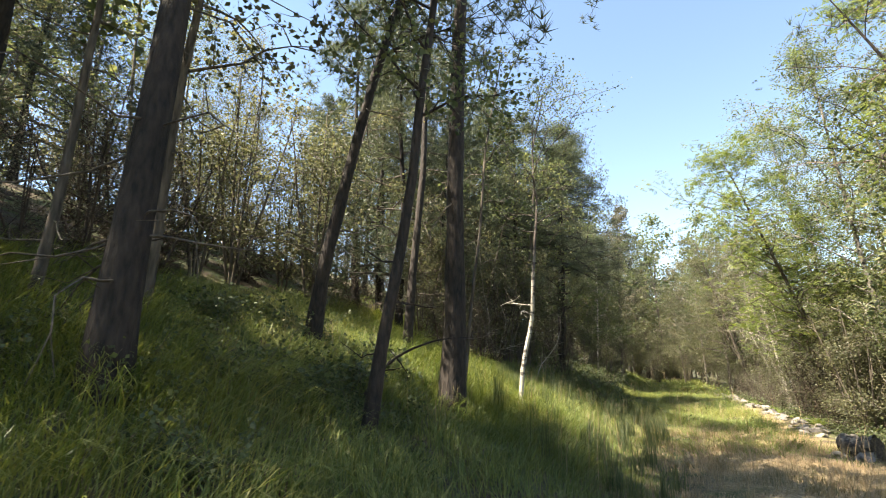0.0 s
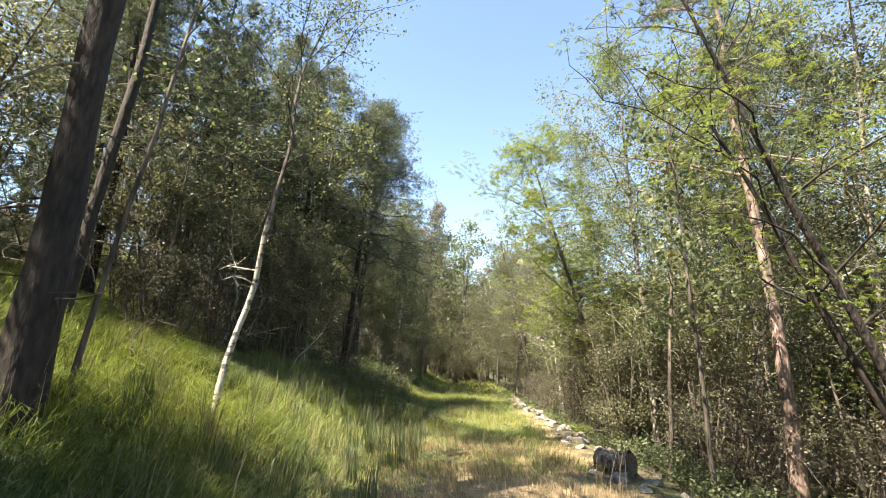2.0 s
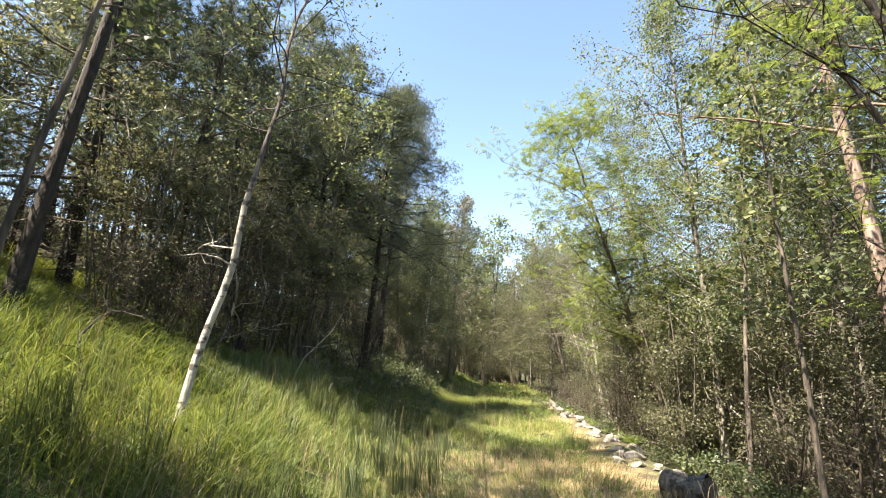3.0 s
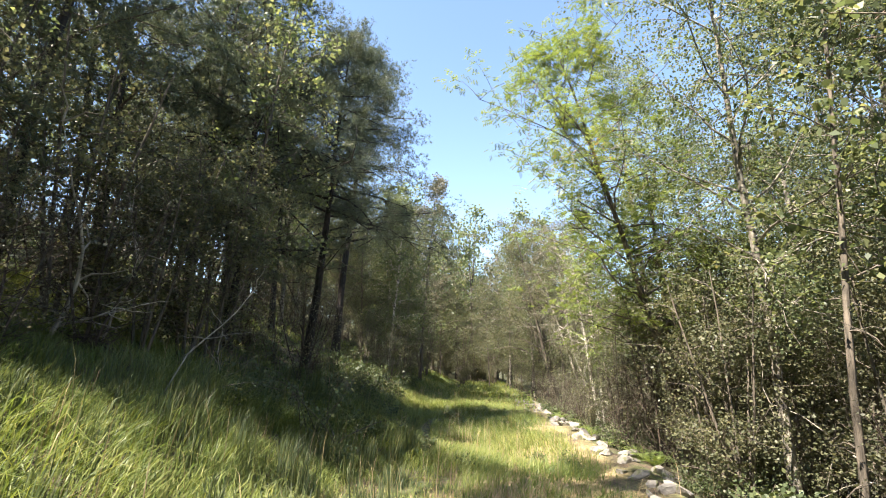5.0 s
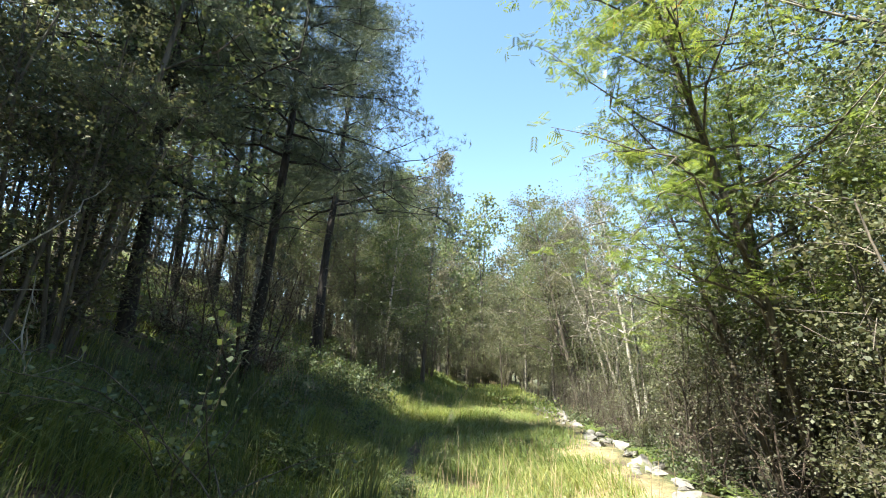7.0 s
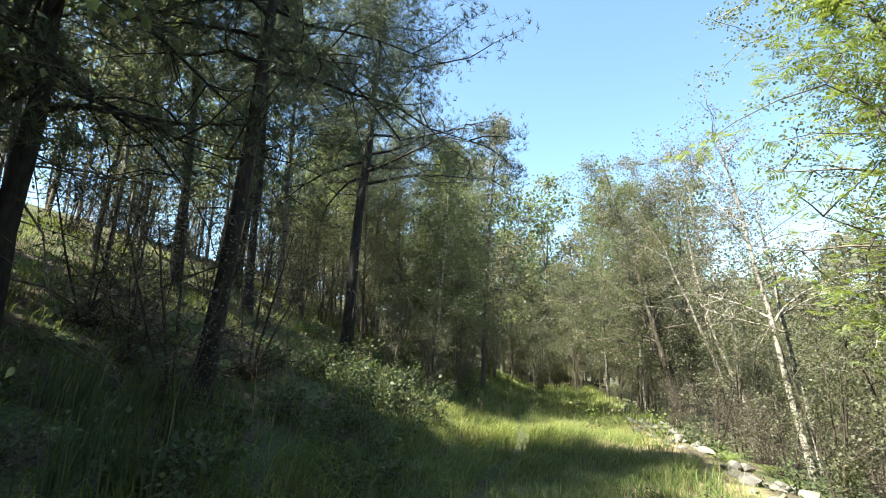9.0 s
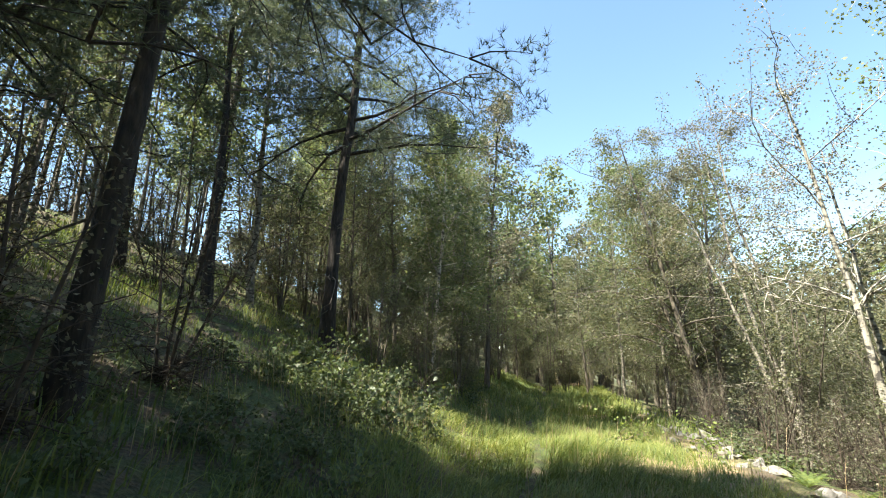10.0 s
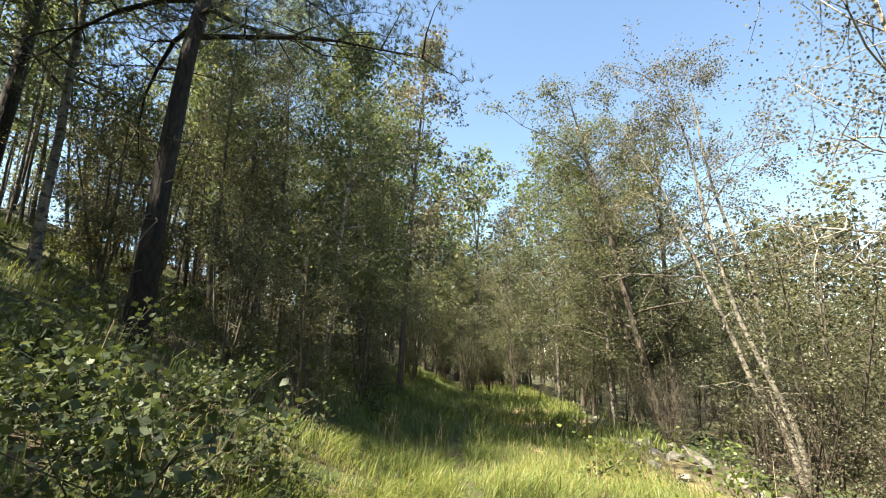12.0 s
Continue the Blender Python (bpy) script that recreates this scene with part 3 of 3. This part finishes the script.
scatter(18, 9.2, 13, 3.5, 4.9, ("brush", "brush", "thicket"), 0.6, 1.0, 0.55)
scatter(18, 1.5, 9, 6.2, 9.5, ("thicket", "brush", "thicket"), 0.7, 1.15, 0.65)
scatter(24, 7, 24, -11.5, -7.8, ("willow", "birch_b", "birch_a"), 0.6, 0.9, 0.9)
scatter(3, 9, 14.5, 4.4, 10, ("birch_b", "spruce", "pine"), 0.7, 1.0, 1.0)
scatter(10, 17, 24.5, 6.5, 13, ("pole", "pole", "pine", "pole"), 0.8, 1.1, 0.95)
# mostly unseen, added to shade the bank at the start
scatter(8, -4, 2.5, 4.8, 10, ("birch_b", "pine", "pole", "spruce"), 0.75, 1.05, 0.95)
scatter(26, 3.5, 11, 6.3, 10.5, ("thicket", "brush"), 0.7, 1.15, 0.65)
scatter(8, 21, 27, 6.5, 13, ("pole", "pole", "birch_b", "pole"), 0.75, 1.05, 1.1)
scatter(20, 12.3, 18.5, 2.7, 4.4, ("brush", "brush", "thicket"), 0.6, 1.0, 0.55)
scatter(3, 13.5, 16.8, 5, 10, ("spruce", "pine", "spruce"), 0.75, 1.0, 1.1)
scatter(2, 11, 15.5, 4.4, 8.5, ("birch_b", "pine", "spruce"), 0.75, 1.0, 1.1)
scatter(9, 12.8, 16.8, 3.4, 6.5, ("spruce", "spruce", "birch_b", "brush"), 0.7, 0.95, 1.1)      # dark edge of the wood
scatter(20, 10.5, 18, 3.4, 9, ("brush", "brush", "thicket"), 0.8, 1.2, 0.7)
scatter(15, -3, 5, 3.8, 9, ("birch_b", "pole", "brush", "pole", "pole", "thicket"), 0.75, 1.05, 0.9)
# unseen birches, added to shade the first metres of grass
scatter(3, -6, 0.5, 3.0, 5.5, ("birch_b", "birch_a"), 0.8, 1.0, 1.2)
scatter(12, 3, 14, 8.5, 15, ("pole", "spruce", "birch_a", "birch_b"), 0.75, 1.0, 1.2)
scatter(30, 5, 16, 6.4, 12, ("brush", "pole", "thicket", "brush"), 0.7, 1.0, 0.9)
scatter(8, -2, 4, 8.5, 15, ("spruce", "pole", "birch_b"), 0.8, 1.1, 1.0)
scatter(14, 23, 33, 3.6, 7.0, ("birch_a", "birch_b", "pine"), 0.8, 1.0, 1.1)
scatter(70, 19.5, 38, 6, 18, ("pole", "pole", "pole", "pole", "brush"), 0.75, 1.15, 0.7)
scatter(14, 23, 29, 5, 9, ("brush", "thicket"), 0.6, 0.9, 0.8)
scatter(40, 27.5, 40, 1.9, 7, ("birch_a", "birch_b", "willow", "thicket", "pole"), 0.6, 0.95, 0.8)
scatter(30, -2, 20, 15, 32, FAR, 0.9, 1.2, 1.8)
scatter(16, 20, 46, 17, 30, ("pole", "far_b", "pole"), 0.7, 0.9, 1.4)
scatter(44, 8.5, 21, -7.0, -3.7, ("thicket", "willow", "brush", "thicket", "pole"), 0.55, 1.0, 0.6)
scatter(14, 1, 9, -10, -6, ("thicket", "willow", "brush"), 0.7, 1.1, 0.9)
scatter(16, 5, 24, -12, -7.5, ("birch_a", "birch_b", "willow", "pole"), 0.6, 0.9, 1.1)
scatter(70, 2, 44, -24, -11, FAR, 0.85, 1.2, 1.2)
scatter(22, 24, 36, -10, -7, ("thicket", "willow", "brush"), 0.6, 0.9, 0.8)
scatter(26, 25, 38, 8.5, 15, ("brush", "thicket"), 0.9, 1.3, 0.8)
scatter(22, 30, 42, -8, -2.6, ("birch_b", "willow", "birch_a"), 0.6, 0.95, 1.0)
scatter(20, 36, 46, -2.4, 2.0, ("willow", "birch_b", "thicket"), 0.6, 0.9, 0.9)
scatter(44, 40, 62, -18, -1.5, FAR, 0.9, 1.25, 1.4)
scatter(44, 38, 62, -1.5, 18, FAR, 0.85, 1.2, 1.4)
scatter(24, 58, 75, -6, 2, FAR, 0.8, 1.1, 0.9)
scatter(44, 95, 125, -40, 40, FAR, 1.4, 1.8, 2.2)
scatter(60, 63, 95, -36, 32, FAR, 1.2, 1.6, 1.9)
scatter(12, -20, -6, -14, 18, FAR, 0.8, 1.1, 2.2)
scatter(4, -9, -2, 2.5, 12, ("far_a", "far_c", "far_b"), 0.8, 1.1, 1.2)      # unseen trees, added here and next line to keep skylight off the start
scatter(12, -9, 0, -12, -4, FAR, 0.8, 1.1, 1.4)
scatter(30, 8, 34, -14, -8.5, ("thicket", "brush", "willow"), 0.8, 1.1, 0.8)
scatter(16, 23, 31, 1.9, 3.8, ("brush", "thicket"), 0.35, 0.6, 0.6)
scatter(36, 18.5, 29, -7.5, -3.3, ("brush", "thicket", "brush"), 0.45, 0.8, 0.55)


rng = np.random.default_rng(17)
scatter(9, -1, 6, 9.5, 16, ("spruce", "pole", "spruce"), 0.85, 1.1, 0.8)


# ---- low plants ----
def bramble(seed, tall, stems, leaves, size, foliage=BRAMBLE_LEAF, name="bramble_bush", label="low bramble bush with broad toothed leaves"):
    g = np.random.default_rng(seed)
    root = tagged(new(name), label, "bush")
    pts = []
    for i in range(stems):
        az = g.uniform(0, 6.3)
        ln = tall * g.uniform(0.8, 1.5)
        line = bend_line(g, (g.normal() * 0.12, g.normal() * 0.12, -0.03), (math.cos(az) * 0.5, math.sin(az) * 0.5, 1.0), ln, 8, 0.14, 0.07)
        t = Tubes()
        t.add(line, np.linspace(0.007, 0.002, 8), 4)
        part("stem", t.mesh("stem", GREY_BARK), root)
        for _ in range(leaves // stems):
            k = g.uniform(1.5, 7)
            j = int(min(k, 6))
            pts.append(line[j] + (line[j + 1] - line[j]) * (k - j) + g.normal(size=3) * 0.07)
    part("leaves", leaf_mesh("leaves", g, np.array(pts), size, foliage, 0.42, 0.15), root)
    tagged(root.children[-1], kind="stuff")
    return root


LOW = [bramble(81, 0.55, 8, 330, 0.075), bramble(82, 0.8, 7, 300, 0.07), bramble(83, 0.4, 6, 220, 0.06)]
placed_low = set()


def low(n, s0, s1, u0, u1, lo=0.7, hi=1.3):
    for _ in range(n):
        i = int(rng.integers(3))
        set_down(LOW[i], float(rng.uniform(s0, s1)), float(rng.uniform(u0, u1)), turn=float(rng.uniform(0, 360)), scale=float(rng.uniform(lo, hi)), first=i not in placed_low)
        placed_low.add(i)


low(30, 18, 24, 1.1, 3.4, 0.45, 0.85)
low(16, 14, 18, 2.2, 5, 0.5, 0.9)
low(22, 0.8, 4.6, 1.4, 4.2, 0.35, 0.75)
low(24, 24, 32, 1.4, 4.0, 0.5, 0.9)
low(34, 13, 24, -2.3, 1.2, 0.22, 0.5)
low(26, 12.3, 19, 0.6, 2.6, 0.5, 0.9)
low(16, 19.5, 22.2, 1.4, 3.6, 0.95, 1.35)
low(34, 7.5, 14, -4.9, -3.5, 0.6, 1.05)
low(26, 23, 31, 2.2, 7)
low(22, 2.5, 6, 2.2, 5, 0.6, 1.0)
low(40, 9, 30, -5.5, -3.3, 0.7, 1.2)
low(16, 5, 12, -9, -4.5, 0.8, 1.3)
stand(bramble(84, 1.45, 9, 420, 0.046, BRAMBLE_LEAF, "hazel_sapling", "young hazel sapling with sparse sunlit leaves"), *along(13.4, 1.15))
stand(bramble(87, 1.2, 4, 70, 0.06, BRAMBLE_LEAF, "hazel_sapling", "thin hazel sapling with few bright leaves"), *along(16.0, 2.4))
stand(bramble(85, 0.6, 6, 170, 0.06, ROWAN_LEAF, "rowan_seedling", "small yellow-green leafy seedling in the grass"), *along(23.4, -1.3))
stand(bramble(86, 0.55, 6, 170, 0.06, ROWAN_LEAF, "rowan_seedling", "small yellow-green leafy seedling by the stones"), *along(22.9, -2.6))


# ---- grass ----
def grass(name, label, seed, n, where, tall, broad, mat, lay=0.5, ramped=False):
    """Bending blades of three pieces each, in uneven tufts."""
    g = np.random.default_rng(seed)
    s, u = where(g, n)
    keep = (np.abs(u - 0.04 - 0.12 * np.sin(0.8 * s)) > g.uniform(0.03, 0.2, len(s))) | (s < 14)      # a trodden line
    s, u = s[keep], u[keep]
    n = len(s)
    x, y = along(s, u)
    z = height(x, y)
    p = np.stack([x, y, z - 0.02], 1)
    clump = 0.5 + 0.7 * (0.5 + 0.5 * np.sin(2.1 * x + 1.7 * np.sin(1.3 * y)) * np.sin(1.9 * y + 0.8 * np.sin(2.3 * x)))
    h = (g.uniform(*tall, n) * clump)[:, None]
    if ramped:                              # shorter towards the track
        h = h * (0.3 + 0.7 * np.clip((u + 0.1) / 1.9, 0, 1))[:, None]
    az = 0.6 + 1.1 * np.sin(0.9 * x + 0.5 * y) + 0.9 * np.sin(0.7 * y - 1.1 * x) + g.normal(0, 0.9, n)
    way = np.stack([np.cos(az), np.sin(az), np.zeros(n)], 1)
    tw = az + g.normal(0, 0.7, n)
    side = np.stack([-np.sin(tw), np.cos(tw), np.zeros(n)], 1) * (broad * g.uniform(0.6, 1.3, n))[:, None]
    b = (lay * g.uniform(0.15, 1.3, n))[:, None]
    up = np.array([0, 0, 1.0])
    m1 = p + h * (0.42 * up + 0.10 * b * way)
    m2 = p + h * ((0.78 - 0.06 * b) * up + 0.38 * b * way)
    tip = p + h * ((1.0 - 0.34 * b) * up + 0.85 * b * way)
    v = np.stack([p - side, p + side, m1 + side * 0.85, m1 - side * 0.85, m2 + side * 0.55, m2 - side * 0.55, tip], 1).reshape(-1, 3)
    i = np.arange(n)[:, None] * 7
    q = np.concatenate([i + np.array([[0, 1, 2, 3]]), i + np.array([[3, 2, 4, 5]])])
    return tagged(new(name, mesh_of(name, v, q, i + np.array([[5, 4, 6]]), mat)), label, "grass", kind="stuff")


def tufts(s0, s1, u0, u1, each=14, r=0.09, fade=0.8):
    """Blades gathered in tufts; the edges of the patch thin out."""
    def where(g, n):
        k = max(1, n // each)
        cs, cu = g.uniform(s0 - fade, s1 + fade, k), g.uniform(u0 - fade * 0.5, u1 + fade * 0.5, k)
        out = np.maximum.reduce([(s0 - cs) / fade, (cs - s1) / fade, (u0 - cu) / fade * 2, (cu - u1) / fade * 2, np.zeros(k)])
        keep = g.uniform(0, 1, k) > out
        cs, cu = np.repeat(cs[keep], each), np.repeat(cu[keep], each)
        return cs + g.normal(0, r, len(cs)), cu + g.normal(0, r, len(cu))
    return where


grass("bank_grass", "tall green grass bending over the bank", 1, 84000, tufts(1.5, 13.5, 0.2, 6.0), (0.2, 0.47), 0.0042, GRASS, 1.6, True)
grass("track_grass", "short dry straw-coloured grass on the track", 2, 30000, tufts(3, 11.5, -2.3, 0.5, 8, 0.06), (0.05, 0.17), 0.0032, STRAW, 0.9)
grass("green_track_grass", "sparse short green grass on the track", 6, 18000, tufts(9, 17, -2.3, 0.6, 16, 0.09), (0.08, 0.22), 0.0036, GRASS, 1.4)
grass("verge_grass", "long green and yellow grass along the track", 3, 44000, tufts(13.5, 26, -2.1, 1.4, 14, 0.1), (0.12, 0.36), 0.0045, GRASS, 1.75)
grass("far_grass", "grass of the clearing under the trees", 4, 22000, tufts(26, 44, -3, 2.5, 12, 0.15), (0.15, 0.4), 0.012, GRASS, 0.9)
grass("wood_grass", "thin grass between the trees", 5, 24000, tufts(13, 32, 1.5, 10, 16, 0.14), (0.10, 0.34), 0.006, GRASS, 1.0)


grass("rush_grass", "stiff dark green rush tufts on the bank", 7, 6000, tufts(6, 16, 0.2, 3.0, 40, 0.05), (0.35, 0.62), 0.0045, BRAMBLE_LEAF, 0.35)
grass("dry_stalk_grass", "tall pale dry grass stalks", 8, 1300, tufts(5, 27, -2.6, 4.0, 5, 0.12), (0.5, 0.85), 0.0022, STRAW, 0.35)


# ---- ferns and dead branches ----
def fern(seed, fronds=9, long=0.55):
    g = np.random.default_rng(seed)
    root = tagged(new("fern"), "yellow-green fern beside the row of stones", "fern", "ferns by the stones")
    for i in range(fronds):
        az = i * 2.4 + g.uniform(-0.3, 0.3)
        rib = bend_line(g, (0, 0, 0), (math.cos(az) * 0.7, math.sin(az) * 0.7, 0.9), long * g.uniform(0.7, 1.1), 9, 0.16, 0.03)
        side = np.array([-math.sin(az), math.cos(az), 0.0])
        v = []
        for k in range(1, 9):
            for half in (0, 0.5):
                p = rib[k - 1] + (rib[k] - rib[k - 1]) * half
                d = rib[k] - rib[k - 1]
                w = 0.15 * math.sin(math.pi * (k + half) / 9.6) * long / 0.55
                for sg in (-1, 1):
                    e = p + side * sg * w + d * 0.35 - np.array([0, 0, 0.012])
                    m = (p + e) / 2
                    v.append([p, m + d * 0.22, e, m - d * 0.22])
        v = np.array(v)
        part("frond", mesh_of("frond", v.reshape(-1, 3), np.arange(len(v) * 4).reshape(-1, 4), None, ROWAN_LEAF), root)
    return root


FERN = fern(91)
for i in range(16):
    set_down(FERN, 14.5 + i * 0.6 + float(rng.uniform(-0.3, 0.3)), -2.7 - float(rng.uniform(0.5, 1.1)), turn=float(rng.uniform(0, 360)), scale=float(rng.uniform(0.6, 1.0)), first=i == 0)


def dead_branch(seed, long, name="dead_branch", label="pale bare dead branch leaning in the brush", arms=7, way=(0.35, -0.1, 0.9), r=0.018, mat=None):
    g = np.random.default_rng(seed)
    root = tagged(new(name), label, "branch")
    t = Tubes()
    line = bend_line(g, (0, 0, -0.04), way, long, 8, 0.02, 0.09)
    t.add(line, np.linspace(r, 0.004, 8), 6)
    part("stem", t.mesh("stem", mat or DEAD_WOOD), root)
    for i in range(arms):
        k = int(g.integers(2, 8))
        t = Tubes()
        arm = bend_line(g, line[k], g.normal(size=3) + np.array(way) * 0.8, long * g.uniform(0.15, 0.4), 5, 0.03, 0.16)
        t.add(arm, np.linspace(r * 0.45, 0.002, 5), 4)
        part("side_shoot", t.mesh("side_shoot", mat or DEAD_WOOD), root)
    return root


stand(dead_branch(95, 2.0), 1.35, 12.8)
stand(dead_branch(96, 1.3, way=(-0.3, 0.1, 0.9)), 0.05, 12.4)
stand(dead_branch(97, 2.5, way=(0.32, -0.1, 0.9), label="pale lichen-covered dead birch stem", r=0.03), 0.95, 12.4)
stand(dead_branch(98, 1.1, way=(-0.3, 0.1, 1.0), arms=9, r=0.011), 2.8, 13.3)
stand(dead_branch(99, 1.4, way=(0.95, -0.3, 0.12), label="fallen bare branch lying in the grass"), 0.7, 12.7)
stand(dead_branch(102, 1.3, way=(-0.2, 0, 1.0), label="dark crooked leafless sapling", r=0.016, mat=PINE_BARK, arms=5), 0.4, 8.5)
stand(dead_branch(103, 1.5, way=(0.5, 0.1, 0.9), label="dark slanting broken stem", r=0.022, mat=PINE_BARK, arms=5), -0.9, 5.3)
stand(dead_branch(104, 1.7, way=(0.25, 0, 1.0), label="pale slender dead stem", r=0.012), 2.2, 12.2)
stand(dead_branch(105, 2.2, way=(-0.5, 0.1, 0.8), label="bare pale slanting branch among saplings"), 9.7, 9.2)
stand(dead_branch(106, 2.4, way=(-0.45, 0.3, 0.9), label="bare pale slanting branch among saplings"), 11.6, 14.6)
stand(dead_branch(107, 2.0, way=(0.4, -0.3, 0.9), label="bare pale slanting branch among saplings"), 13.6, 19.4)


# ---- stones and the log ----
def rock(seed, size, flat=0.6):
    g = np.random.default_rng(seed)
    bm = bmesh.new()
    bmesh.ops.create_icosphere(bm, subdivisions=2, radius=1.0)
    cuts = [(Vector(g.normal(size=3)).normalized(), g.uniform(0.38, 0.8)) for _ in range(16)]
    for v in bm.verts:
        for n, d in cuts:
            k = v.co.dot(n) - d
            if k > 0:
                v.co -= n * k
        v.co *= 1 + 0.16 * noise.noise(v.co * 2.3 + Vector((seed, 0, 0)))
        v.co = Vector((v.co.x * size[0], v.co.y * size[1], v.co.z * size[2] * flat))
    me = bpy.data.meshes.new("stone")
    bm.to_mesh(me)
    bm.free()
    me.materials.append(STONE)
    return me


STONES = [rock(70 + i, (0.28, 0.2, 0.2), 0.7) for i in range(9)]
g = np.random.default_rng(8)
for i in range(150):
    s = 8.6 + i * 0.155 + float(g.uniform(-0.12, 0.12))
    u = -3.03 + float(g.normal(0, 0.22))
    ob = new("stone", STONES[i % 9])
    k = float(g.uniform(0.3, 0.85)) * (1.35 if i % 7 == 0 else 0.85)
    x, y = along(s, u)
    ob.matrix_basis = pose(x, y, float(height(x, y)) + 0.045 * k, float(g.uniform(-30, 30)), float(g.uniform(-25, 25)), float(g.uniform(0, 360))) @ Matrix.Diagonal((k * float(g.uniform(0.8, 1.5)), k, k, 1))
    tagged(ob, "pale grey angular stone in the row edging the track", "stone", "stones edging the track")


def log():
    g = np.random.default_rng(9)
    root = new("log")
    t = Tubes()
    f = np.linspace(0, 1, 14)
    t.add(np.stack([0.52 * f - 0.26, 0.02 * np.sin(f * 5), 0.02 * np.cos(f * 7)], 1), 0.16 + 0.02 * np.sin(f * 9) + 0.02 * (f < 0.1), 18, 0.15, g)
    body = part("bark", t.mesh("bark", LOG_BARK), root)
    bm = bmesh.new()
    bmesh.ops.create_circle(bm, cap_ends=True, radius=0.155, segments=16)
    me = bpy.data.meshes.new("cut_end")
    bm.to_mesh(me)
    bm.free()
    me.materials.append(GREY_BARK)
    for x in (-0.257, 0.257):
        c = part("cut_end", me, root)
        c.matrix_basis = pose(x, 0, 0.02, 0, 90, 0)
    x, y = along(10.15, -2.92)
    root.matrix_basis = pose(x, y, float(height(x, y)) + 0.13, 0, 3, 105)
    tagged(root, "weathered grey log lying at the edge of the track", "log")


log()
